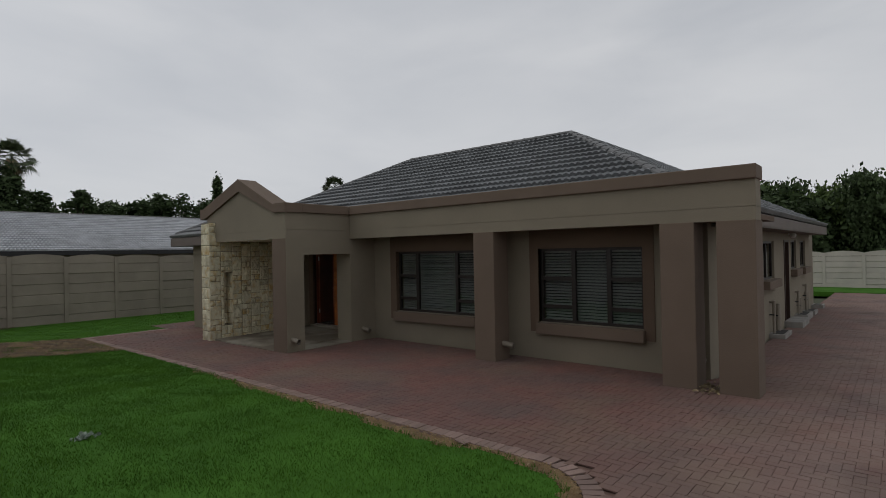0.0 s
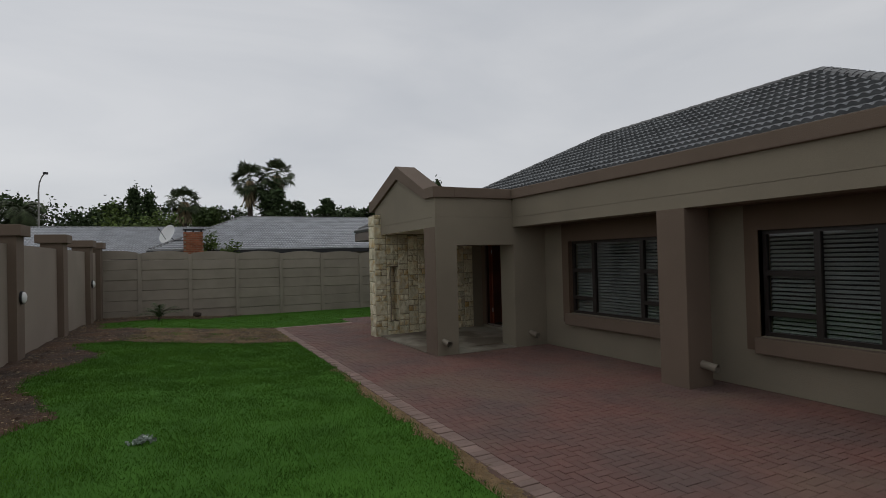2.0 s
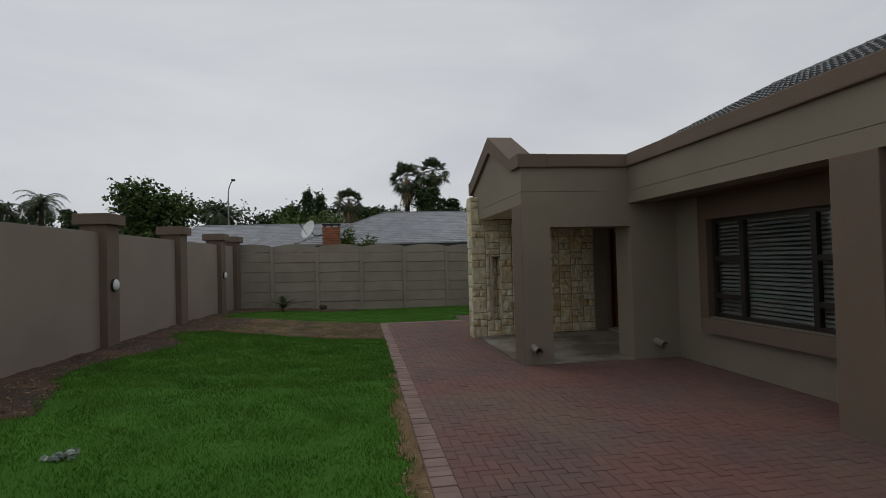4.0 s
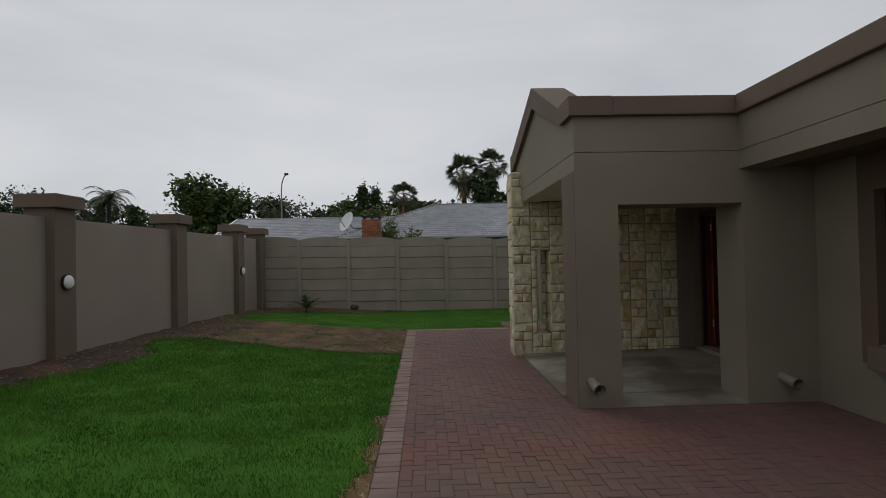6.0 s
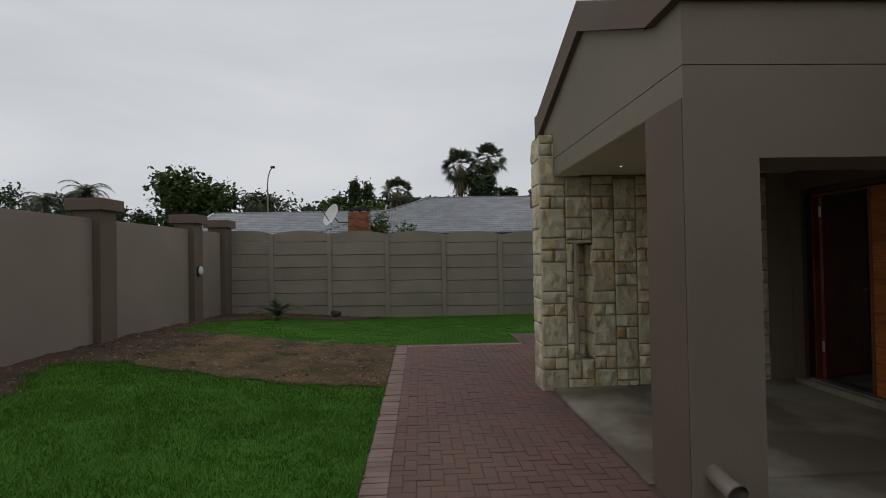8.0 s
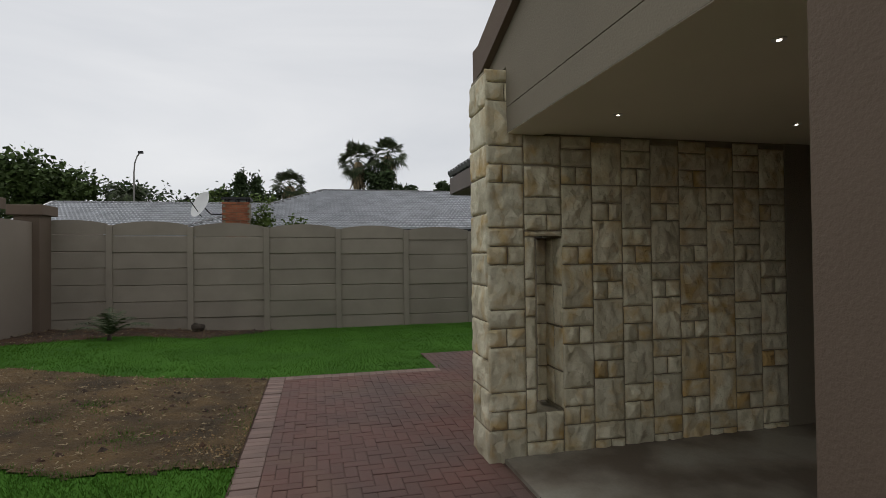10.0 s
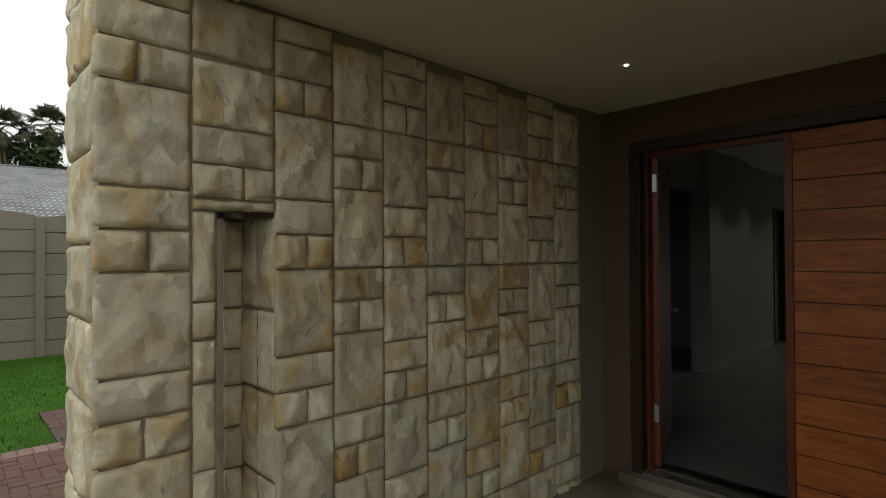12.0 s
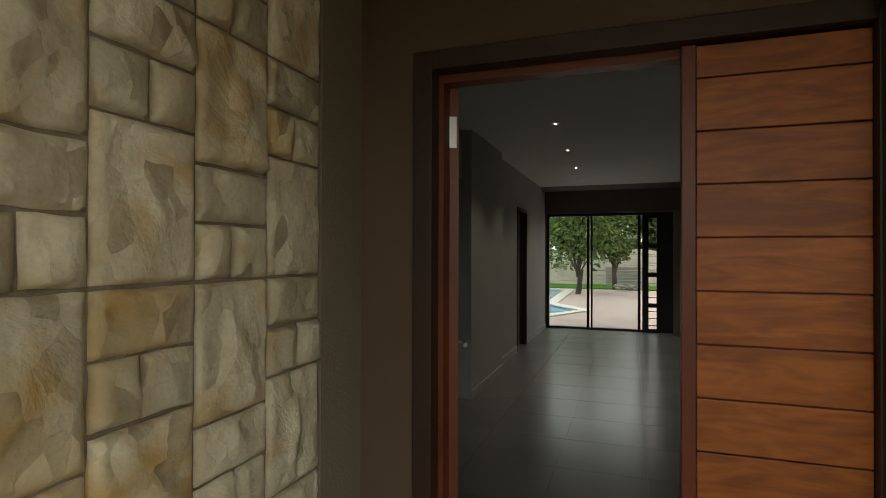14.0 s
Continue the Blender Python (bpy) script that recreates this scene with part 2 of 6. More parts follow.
LEAF = mat("broadleaf_foliage", (0.085, 0.125, 0.036), 0.7, var=0.15, scale=0.6, bump=0, island=0.45, col2=(0.055, 0.085, 0.026), spec=0.2)
LEAF_D = mat("dark_foliage", (0.058, 0.088, 0.034), 0.75, var=0.15, scale=0.6, bump=0, island=0.4, spec=0.2)
LEAF_L = mat("light_foliage", (0.115, 0.165, 0.042), 0.7, var=0.15, scale=0.6, bump=0, island=0.4, spec=0.2)
FROND = mat("palm_frond", (0.070, 0.092, 0.040), 0.65, var=0.15, bump=0, island=0.35, spec=0.25)
BARK = mat("tree_bark", (0.075, 0.058, 0.042), 0.95, var=0.2, scale=4, fine=30, bump=0.6)
WOOD = mat("red_stained_hardwood", (0.52, 0.160, 0.033), 0.45, var=0.17, scale=1.5, fine=7, bump=0.06, rand=0.14, col2=(0.31, 0.088, 0.021), stretch=(2.0, 2.0, 11))
for node in WOOD.node_tree.nodes:
    if node.bl_idname == "ShaderNodeTexNoise":
        node.inputs["Distortion"].default_value = 1.6
WOOD_F = mat("dark_stained_wood", (0.045, 0.022, 0.014), 0.45, var=0.12, scale=3, fine=40, bump=0.1)
WOOD_R = mat("mahogany_edge", (0.20, 0.05, 0.022), 0.4, var=0.12, scale=3, fine=40, bump=0.1)
STEEL = mat("brushed_steel", (0.55, 0.55, 0.54), 0.35, metal=0.9, var=0.05, bump=0)
FLOOR_IN = mat("grey_porcelain_tile", (0.215, 0.215, 0.21), 0.24, var=0.06, scale=1.2, fine=80, bump=0.03, rand=0.03)
GROUT = mat("tile_grout", (0.19, 0.19, 0.185), 0.9, var=0.05)
WHITE = mat("white_enamel", (0.74, 0.74, 0.72), 0.4, var=0.04, bump=0)
BRICK = mat("red_facebrick", (0.32, 0.115, 0.055), 0.85, var=0.16, scale=4, fine=60, bump=0.3, rand=0.2, island=0.2)
POOLTILE = mat("blue_pool_mosaic", (0.05, 0.17, 0.34), 0.3, var=0.2, scale=14, fine=90, bump=0.05, island=0.4)
POOLWATER = mat("pool_water", (0.16, 0.45, 0.60), 0.08, var=0.08, scale=1.5, fine=8, bump=0.25, dist=0.02)
COPING_W = mat("white_pool_coping", (0.60, 0.58, 0.54), 0.8, var=0.06, scale=3)
PATIO = mat("pinkish_patio_paving", (0.42, 0.34, 0.31), 0.85, var=0.08, scale=1.2, fine=80, bump=0.2)
FENCE_PALE = mat("pale_concrete_panel", (0.52, 0.48, 0.42), 0.92, var=0.07, scale=1.6, fine=70, bump=0.3, island=0.03, rand=0.04)
GLASS = glass("window_glass", (0.85, 0.88, 0.88))
LENS = glow("downlight_lens", (1.0, 0.93, 0.80), 4.0)
CONC = mat("grey_concrete", (0.30, 0.285, 0.26), 0.9, var=0.12, scale=3, fine=80, bump=0.3)
FAR = mat("far_ground", (0.075, 0.085, 0.045), 0.95, var=0.2, scale=0.15, fine=4, bump=0)

# ---- building helpers ----


def obj(name, bm, material, parent=None, label="", smooth=False):
    me = bpy.data.meshes.new(name)
    bm.to_mesh(me)
    bm.free()
    me.materials.append(material)
    if smooth:
        me.polygons.foreach_set("use_smooth", [True] * len(me.polygons))
    ob = new(name, me)
    if parent is not None:
        ob.parent = parent
    if label:
        ob["label"] = label
    return ob


def part(name, bm, material, parent, label="", smooth=False):
    return obj(name, bm, material, parent, label, smooth)


def thing(name, label, category, group="", at=(0, 0, 0), kind=""):
    e = new(name)
    e.location = at
    e.empty_display_size = 0.1
    return tagged(e, label, category, group, kind)


def box(bm, x0, x1, y0, y1, z0, z1, bevel=0.0):
    g = bmesh.ops.create_cube(bm, size=1.0, matrix=Matrix.Translation(((x0 + x1) / 2, (y0 + y1) / 2, (z0 + z1) / 2)) @ Matrix.Diagonal((abs(x1 - x0), abs(y1 - y0), abs(z1 - z0), 1)))
    if bevel:
        es = list({e for v in g["verts"] for e in v.link_edges})
        bmesh.ops.bevel(bm, geom=es, offset=bevel, segments=2, affect="EDGES", profile=0.6)
    return bm


def boxes(*bs, bevel=0.0):
    bm = bmesh.new()
    for b in bs:
        box(bm, *b, bevel=bevel)
    return bm


def rod(bm, p, q, r, r2=None, seg=10, caps=True):
    p, q = Vector(p), Vector(q)
    d = q - p
    m = Matrix.Translation((p + q) / 2) @ d.to_track_quat("Z", "Y").to_matrix().to_4x4()
    bmesh.ops.create_cone(bm, cap_ends=caps, segments=seg, radius1=r, radius2=r if r2 is None else r2, depth=d.length, matrix=m)
    return bm


def prism(bm, outline, axis, a, b):
    """Extrudes an outline of 2D points along an axis from a to b. axis 'y': outline is (x, z); 'x': (y, z); 'z': (x, y)."""
    def place(u, v, w):
        return {"y": (u, w, v), "x": (w, u, v), "z": (u, v, w)}[axis]
    lo = [bm.verts.new(place(u, v, a)) for u, v in outline]
    hi = [bm.verts.new(place(u, v, b)) for u, v in outline]
    n = len(outline)
    bm.faces.new(lo)
    bm.faces.new(hi)
    for i in range(n):
        bm.faces.new((lo[i], lo[(i + 1) % n], hi[(i + 1) % n], hi[i]))
    bmesh.ops.recalc_face_normals(bm, faces=bm.faces)
    return bm


def structure(name, bm, material, label, category, smooth=False):
    return tagged(obj(name, bm, material, smooth=smooth), label, category, kind="structure")


def raw(name, verts, faces, material, parent=None):
    me = bpy.data.meshes.new(name)
    me.from_pydata(verts, [], faces)
    me.materials.append(material)
    ob = new(name, me)
    if parent is not None:
        ob.parent = parent
    return ob


# ---- the plan, in metres ----
EDGE_Y = 4.91            # lawn side of the paving
FRONT_Y = 8.82           # face of the veranda beam and columns
WALL_Y = 9.66            # front wall of the house
PORCH_E, PORCH_S = -10.55, 6.985
STONE_X0, STONE_X1, STONE_Y0, STONE_Y1 = -14.20, -13.76, 6.805, 9.62
SOFFIT = 2.57
CORNER_X = -2.45         # side wall of the house
FENCE_X, BOUND_Y = -22.95, -0.36
DOOR_Y = 9.90
HALL_X0, HALL_X1, HALL_Y1, HALL_Z, FLOOR_Z = -14.42, -11.95, 18.9, 2.88, 0.12


def lift(x, y):
    """Height of the garden's ground: level at the paving, rising to the bed at the boundary wall."""
    up = 0.24 * max(0.0, min(1.0, (EDGE_Y - 0.2 - y) / 3.6)) if x > -24.4 and y > -0.7 else 0.0
    if x < -17.4:
        f = min(1.0, (-17.4 - x) / 6.5)
        up = up * (1 - 0.55 * f) - 0.09 * f * max(0.0, min(1.0, (y - 1) / 3))
    if x > -2.2:
        up = 0.0
    elif x > -5:
        up *= (-2.2 - x) / 2.8
    return up


# ---- ground ----
bm = bmesh.new()
bmesh.ops.create_grid(bm, x_segments=40, y_segments=40, size=900, matrix=Matrix.Translation((-10, 0, -0.30)))
structure("ground", bm, FAR, "far ground of dry suburban grass reaching the horizon", "ground")

# lawn base: one sheet that follows the rise of the garden
CORNER = (-3.0, 4.01, 0.9)   # rounded corner of the lawn at the driveway


def paved(x, y):
    if x > -2.1:
        return True
    if x > CORNER[0] and y > CORNER[1]:
        return math.hypot(x - CORNER[0], y - CORNER[1]) > CORNER[2]
    return (y > EDGE_Y and x > -17.4) or (y > 7.2 and x > -18.65)


def wob(x, y, k=1.0):
    return noise.noise((x * k, y * k, 1.7))


def soil_patch(x, y):
    """Which ground shows at a place: 0 lawn, 1 bare bed, 2 dry patch."""
    w = 0.35 * wob(x, y, 0.9) + 0.16 * wob(x, y, 3.1) + 0.08 * wob(x, y, 9.0)
    bed = 0.42 + w + (0.6 * math.exp(-((x + 8.6) / 1.0) ** 2)) + 0.5 * math.exp(-((x + 13.2) / 0.9) ** 2)
    if x < -19.2:
        front = -19.95 - 0.9 * min(max(y, 0.0), 1.6) - 1.1 * max(0.0, y - 3.3) + 0.8 * w
        if y < 0.4 + w or (x < front and y < 4.8):
            return 1
    elif y < bed:
        return 1
    if -17.35 - 0.35 * max(0.0, 3.5 - y) + 0.5 * w < x < -14.25 - 0.30 * max(0.0, 3.6 - y) + 0.6 * w and y < EDGE_Y:
        return 2 if y > 1.5 + 2 * w else 1
    if -10.5 < x < -2.0 and y < EDGE_Y + 0.2 and not paved(x, y) and (y > EDGE_Y - 0.10 - 0.10 * min(1.0, (x + 10.5) / 4) + 0.20 * wob(x, y, 2.4) or (x > -3.0 and math.hypot(x + 3.0, y - 4.01) > 0.7 + 0.2 * w)):
        return 3
    return 0


CELL = 0.05
LX = [-24.6 + CELL * i for i in range(454)]
LY = [-0.7 + CELL * j for j in range(260)]
KIND = {(i, j): (9 if paved(x + CELL / 2, y + CELL / 2) else soil_patch(x + CELL / 2, y + CELL / 2)) for i, x in enumerate(LX) for j, y in enumerate(LY)}


def sheet(name, which, material, label, category, dz=0.0, rough=0.0):
    bm = bmesh.new()
    grid = {}

    def vert(i, j):
        if (i, j) not in grid:
            x, y = -24.6 + CELL * i, -0.7 + CELL * j
            grid[i, j] = bm.verts.new((x, y, lift(x, y) + dz + rough * noise.noise((x * 2.3, y * 2.3, 7)) + 0.5 * rough * noise.noise((x * 7, y * 7, 3))))
        return grid[i, j]

    for (i, j), k in KIND.items():
        if k == which:
            bm.faces.new((vert(i, j), vert(i + 1, j), vert(i + 1, j + 1), vert(i, j + 1)))
    return structure(name, bm, material, label, category, smooth=True)


sheet("lawn", 0, TURF, "short bright green lawn beside the brick paving", "lawn", 0.0, 0.012)
sheet("soil_bed", 1, SOIL, "bare reddish soil bed along the boundary wall", "soil", 0.0, 0.03)
sheet("dry_patch", 2, DRYSOIL, "dry patch of soil and dead grass in the lawn", "soil", 0.012, 0.02)
sheet("gravel_strip", 3, GRAVEL, "narrow strip of yellow gravel between lawn and edging", "gravel", -0.005, 0.012)
structure("side_lawn", boxes((-6, 12, 30.5, 34.0, -0.2, 0.02)), TURF, "strip of lawn before the far fence of the side yard", "lawn")

# paving bed under the bricks
pav = structure("paving", boxes((-17.40, -3.0, EDGE_Y - 0.05, 9.9, -0.25, -0.008), (-18.63, -17.38, 7.21, 12, -0.25, -0.008), (-3.0, -2.0, CORNER[1], 9.9, -0.25, -0.028), (-2.0, 12, -14, 30.5, -0.25, -0.008)), JOINT,
                "red clay brick paving laid in herringbone beside the lawn", "paving")

# ---- house: walls, veranda beam, columns ----
house = thing("house", "single-storey taupe plastered house with a grey tiled hip roof", "house", kind="structure")


def wall_with(bm, axis, at0, at1, lo, hi, z0, z1, holes):
    """A wall from lo to hi with openings (a, b, bottom, top), along x ('x') or y ('y'), between at0 and at1 in depth."""
    def add(a, b, c, d):
        if b - a > 1e-4 and d - c > 1e-4:
            box(bm, *((a, b, at0, at1) if axis == "x" else (at0, at1, a, b)), c, d)
    pos = lo
    for a, b, c, d in sorted(holes):
        add(pos, a, z0, z1)
        add(a, b, z0, c)
        add(a, b, d, z1)
        pos = b
    add(pos, hi, z0, z1)
    return bm


WIN_L, WIN_R = (-9.74, -7.24), (-5.65, -3.53)
WZ0, WZ1 = 0.74, 2.22
DX0, DX1, DZ1 = -13.54, -12.06, 2.34
bm = bmesh.new()
wall_with(bm, "x", WALL_Y, WALL_Y + 0.25, PORCH_E, CORNER_X, -0.2, 2.66, [(*WIN_L, WZ0, WZ1), (*WIN_R, WZ0, WZ1)])
part("front_wall", bm, PLASTER, house)
bm = bmesh.new()
wall_with(bm, "y", CORNER_X - 0.25, CORNER_X, WALL_Y + 0.25, 23.3, -0.2, 2.66, [(14.2, 15.7, 1.38, 2.3), (17.15, 17.9, 0.1, 2.34), (18.4, 19.4, 1.5, 2.34), (20.2, 21.4, 1.5, 2.34)])
part("side_wall", bm, PLASTER, house)
part("rear_wall", wall_with(bmesh.new(), "x", HALL_Y1, HALL_Y1 + 0.25, -17.2, -6.0, -0.2, 3.0, [(-14.40, -12.06, 0.1, 2.38)]), PLASTER, house)
part("rear_wing_wall", boxes((-6.0, -2.7, 23.05, 23.3, -0.2, 2.7), (-6.0, -5.75, 19.15, 23.05, -0.2, 2.7)), PLASTER, house)
part("west_wall", boxes((-17.2, -16.95, 9.9, 18.9, -0.2, 2.7)), PLASTER, house)
part("west_front_wall", wall_with(bmesh.new(), "x", 7.95, 8.2, -17.1, -14.5, -0.2, 2.66, [(-16.0, -14.8, 0.95, 2.2)]), PLASTER, house)
part("wing_side_wall", boxes((-17.1, -16.85, 8.2, 9.9, -0.2, 2.66), (-14.75, -14.5, 8.2, 9.9, -0.2, 2.66)), PLASTER, house)
# veranda beam with its coping and plaster groove
END_X = -1.585
part("veranda_beam", boxes((PORCH_E, END_X, FRONT_Y, FRONT_Y + 0.34, SOFFIT, 2.767), (PORCH_E, END_X, FRONT_Y, FRONT_Y + 0.34, 2.774, 3.20), (PORCH_E, END_X, FRONT_Y + 0.012, FRONT_Y + 0.33, 2.76, 2.78)), PLASTER, house)
part("parapet_coping", boxes((PORCH_E + 0.06, END_X + 0.02, FRONT_Y - 0.06, FRONT_Y + 0.40, 3.165, 3.375), bevel=0.018), BROWN, house)
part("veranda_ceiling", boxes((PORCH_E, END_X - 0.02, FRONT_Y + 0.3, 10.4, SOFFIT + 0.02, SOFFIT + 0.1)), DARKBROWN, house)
for x0, x1 in ((-6.67, -6.17), (-2.95, -2.43), (-2.12, -1.595)):
    part("column", boxes((x0, x1, FRONT_Y - 0.005, FRONT_Y + 0.50, -0.2, SOFFIT + 0.004), bevel=0.012), BROWN, house)

# porch: pier, side wall, gable
bm = wall_with(bmesh.new(), "y", PORCH_E - 0.54, PORCH_E, PORCH_S + 0.47, WALL_Y, -0.2, 2.767, [(PORCH_S + 0.471, 8.84, -0.2, 2.195)])
box(bm, PORCH_E - 0.54, PORCH_E, PORCH_S, PORCH_S + 0.47, -0.2, 2.767)
box(bm, PORCH_E - 0.54, PORCH_E, PORCH_S, WALL_Y, 2.774, 3.20)
box(bm, PORCH_E - 0.53, PORCH_E - 0.012, PORCH_S + 0.012, WALL_Y - 0.01, 2.76, 2.78)
part("porch_side_wall", bm, PLASTER, house)
part("pier_face", boxes((PORCH_E - 0.545, PORCH_E - 0.012, PORCH_S - 0.006, PORCH_S + 0.02, -0.2, SOFFIT)), BROWN, house)
GX1, GXM = PORCH_E - 0.54, -12.48
bm = bmesh.new()
prism(bm, [(STONE_X1, SOFFIT), (GX1, SOFFIT), (GX1, 2.767), (STONE_X1, 2.767)], "y", PORCH_S, PORCH_S + 0.3)
prism(bm, [(STONE_X1, 2.774), (GX1, 2.774), (GX1, 3.22), (GXM, 3.79), (-14.18, 3.21), (-14.18, 3.09), (STONE_X1, 3.09)], "y", PORCH_S, PORCH_S + 0.3)
prism(bm, [(STONE_X1, 2.76), (GX1, 2.76), (GX1, 2.78), (STONE_X1, 2.78)], "y", PORCH_S + 0.012, PORCH_S + 0.29)
part("gable_wall", bm, PLASTER, house)
bm = bmesh.new()
prism(bm, [(-14.46, 3.18), (-14.46, 3.46), (-14.30, 3.46), (GXM, 4.09), (-10.93, 3.355), (-10.90, 3.375), (PORCH_E + 0.06, 3.375), (PORCH_E + 0.06, 3.165), (-10.94, 3.165), (GXM, 3.79), (-14.22, 3.20)], "y", PORCH_S - 0.06, PORCH_S + 0.42)
part("gable_coping", bm, BROWN, house)
part("porch_coping", boxes((PORCH_E - 0.42, PORCH_E + 0.06, PORCH_S + 0.42, FRONT_Y + 0.40, 3.165, 3.375), bevel=0.018), BROWN, house)
part("porch_ceiling", boxes((STONE_X1 - 0.02, GX1, PORCH_S + 0.3, DOOR_Y, SOFFIT + 0.01, SOFFIT + 0.12)), CEIL, house)
part("gable_soffit", boxes((STONE_X1 - 0.01, GX1, PORCH_S + 0.004, PORCH_S + 0.31, SOFFIT - 0.004, SOFFIT + 0.008)), CEIL, house)
# front door wall
bm = wall_with(bmesh.new(), "x", DOOR_Y, DOOR_Y + 0.24, -14.2, GX1 + 0.3, -0.2, 2.66, [(DX0, DX1, -0.2, DZ1)])
part("entrance_wall", bm, DARKBROWN, house)
part("entrance_return", boxes((-14.2, STONE_X1 + 0.002, STONE_Y1, DOOR_Y, -0.2, 2.66)), PLASTER, house)
bm = bmesh.new()
vs = [bm.verts.new(p) for p in ((STONE_X1 - 0.1, PORCH_S - 0.05, 0.03), (GX1 + 0.02, PORCH_S - 0.05, 0.006), (GX1 + 0.02, DOOR_Y, 0.06), (STONE_X1 - 0.1, DOOR_Y, 0.06))]
lo = [bm.verts.new((v.co.x, v.co.y, -0.2)) for v in vs]
bm.faces.new(vs)
for i in range(4):
    bm.faces.new((vs[i], lo[i], lo[(i + 1) % 4], vs[(i + 1) % 4]))
part("porch_floor", bm, SLAB, house)
part("porch_sill", boxes((PORCH_E - 0.56, PORCH_E + 0.004, PORCH_S + 0.47, 8.84, -0.2, 0.012)), SLAB, house)
part("door_step", boxes((-13.60, -11.9, DOOR_Y - 0.09, DOOR_Y + 0.3, -0.1, FLOOR_Z), bevel=0.006), SLAB, house)

# ---- roof ----
EAVE, RZ, RY, RX0, RX1, SPAN = 2.78, 5.33, 13.6, -12.85, -6.85, 4.9


def tile_roof(planes, col_w, course, material, name, parent, near=None, proud=0.055):
    """Roof slopes laid with profiled tiles. Each plane: origin on the eave, along, up-slope, list of clipping planes (point, outward normal), length, rise."""
    for origin, along, up, clips, length, rise in planes:
        o, a, u = Vector(origin), Vector(along).normalized(), Vector(up).normalized()
        nrm = a.cross(u).normalized()
        if nrm.z < 0:
            nrm = -nrm
        prof = [(0.0, 0.006), (0.13, 0.034), (0.26, 0.044), (0.38, 0.030), (0.5, 0.004), (0.63, 0.034), (0.76, 0.044), (0.88, 0.030), (1.0, 0.004)]
        verts, faces = [], []
        single = 0
        one = bpy.data.meshes.new("roof_tile")
        ov, of = [], []
        for s, h in prof:
            ov.extend(((s * col_w, 0.0, h - 0.03), (s * col_w, 0.0, h + proud - 0.012), (s * col_w, course + 0.03, h - 0.012)))
        for i in range(len(prof) - 1):
            of.extend(((3 * i, 3 * i + 3, 3 * i + 4, 3 * i + 1), (3 * i + 1, 3 * i + 4, 3 * i + 5, 3 * i + 2)))
        one.from_pydata(ov, [], of)
        one.materials.append(material)
        basis = Matrix((a, u, nrm)).transposed().to_4x4()
        for r in range(int(rise / course) + 1):
            for c in range(int(length / col_w) + 1):
                p0 = o + a * (c * col_w) + u * (r * course)
                mid = p0 + a * col_w / 2 + u * course / 2
                if any((mid - Vector(q)).dot(Vector(w)) > col_w for q, w in clips):
                    continue
                jit = random.uniform(-0.003, 0.003)
                if near and near(mid) and single < 296 and all((mid - Vector(q)).dot(Vector(w)) < -0.5 for q, w in clips):
                    ob = new("roof_tile", one)
                    ob.parent = parent
                    ob.matrix_basis = Matrix.Translation(p0 + nrm * jit) @ basis @ pose(0, 0, 0, random.uniform(-0.3, 0.3), 0, random.uniform(-0.4, 0.4))
                    single += 1
                    continue
                k = len(verts)
                for s, h in prof:
                    b = p0 + a * (s * col_w)
                    verts.append(b + nrm * (h + jit - 0.03))
                    verts.append(b + nrm * (h + proud + jit - 0.012))
                    verts.append(b + u * (course + 0.03) + nrm * (h + jit - 0.012))
                for i in range(len(prof) - 1):
                    j = k + 3 * i
                    faces.append((j, j + 3, j + 4, j + 1))
                    faces.append((j + 1, j + 4, j + 5, j + 2))
        bm = bmesh.new()
        me = bpy.data.meshes.new("tmp")
        me.from_pydata(verts, [], faces)
        bm.from_mesh(me)
        bpy.data.meshes.remove(me)
        for q, w in clips:
            bmesh.ops.bisect_plane(bm, geom=bm.verts[:] + bm.edges[:] + bm.faces[:], plane_co=q, plane_no=w, clear_outer=True, dist=0.0001)
        ob = obj(name, bm, material, parent, smooth=False)
        ob["kind"] = "stuff"


def hip_caps(parent, p, q, material, r=0.11, step=0.36):
    """Half-round capping tiles laid end over end from p up to q."""
    p, q = Vector(p), Vector(q)
    d = (q - p)
    n = max(1, int(d.length / step))
    dirn = d.normalized()
    side = dirn.cross(Vector((0, 0, 1))).normalized()
    upv = side.cross(dirn)
    bm = bmesh.new()
    for row, (s, rr) in enumerate(((0.0, r), (step * 1.12, r * 0.86))):
        for k in range(7):
            an = math.pi * k / 6
            bm.verts.new(Vector((s, math.cos(an) * rr * 1.15, math.sin(an) * rr * 0.75)))
    bm.verts.ensure_lookup_table()
    for k in range(6):
        bm.faces.new((bm.verts[k], bm.verts[k + 1], bm.verts[k + 8], bm.verts[k + 7]))
    bm.faces.new([bm.verts[k] for k in range(7)])
    me = bpy.data.meshes.new("ridge_tile")
    bm.to_mesh(me)
    bm.free()
    me.materials.append(material)
    rot = Matrix((dirn, side, upv)).transposed().to_4x4()
    for i in range(n):
        ob = new("ridge_tile", me)
        ob.parent = parent
        ob.matrix_basis = Matrix.Translation(p + dirn * (i * d.length / n)) @ rot


roof = part("roof", boxes((CORNER_X - 0.05, RX1 + SPAN, 9.9, 22.5, EAVE - 0.25, EAVE - 0.22), (RX0 - SPAN, -16.9, 7.55, 18.5, EAVE - 0.25, EAVE - 0.22), (-16.9, -14.25, 7.55, 7.97, EAVE - 0.25, EAVE - 0.22)), FASCIA, house, "grey concrete tiled hip roof")
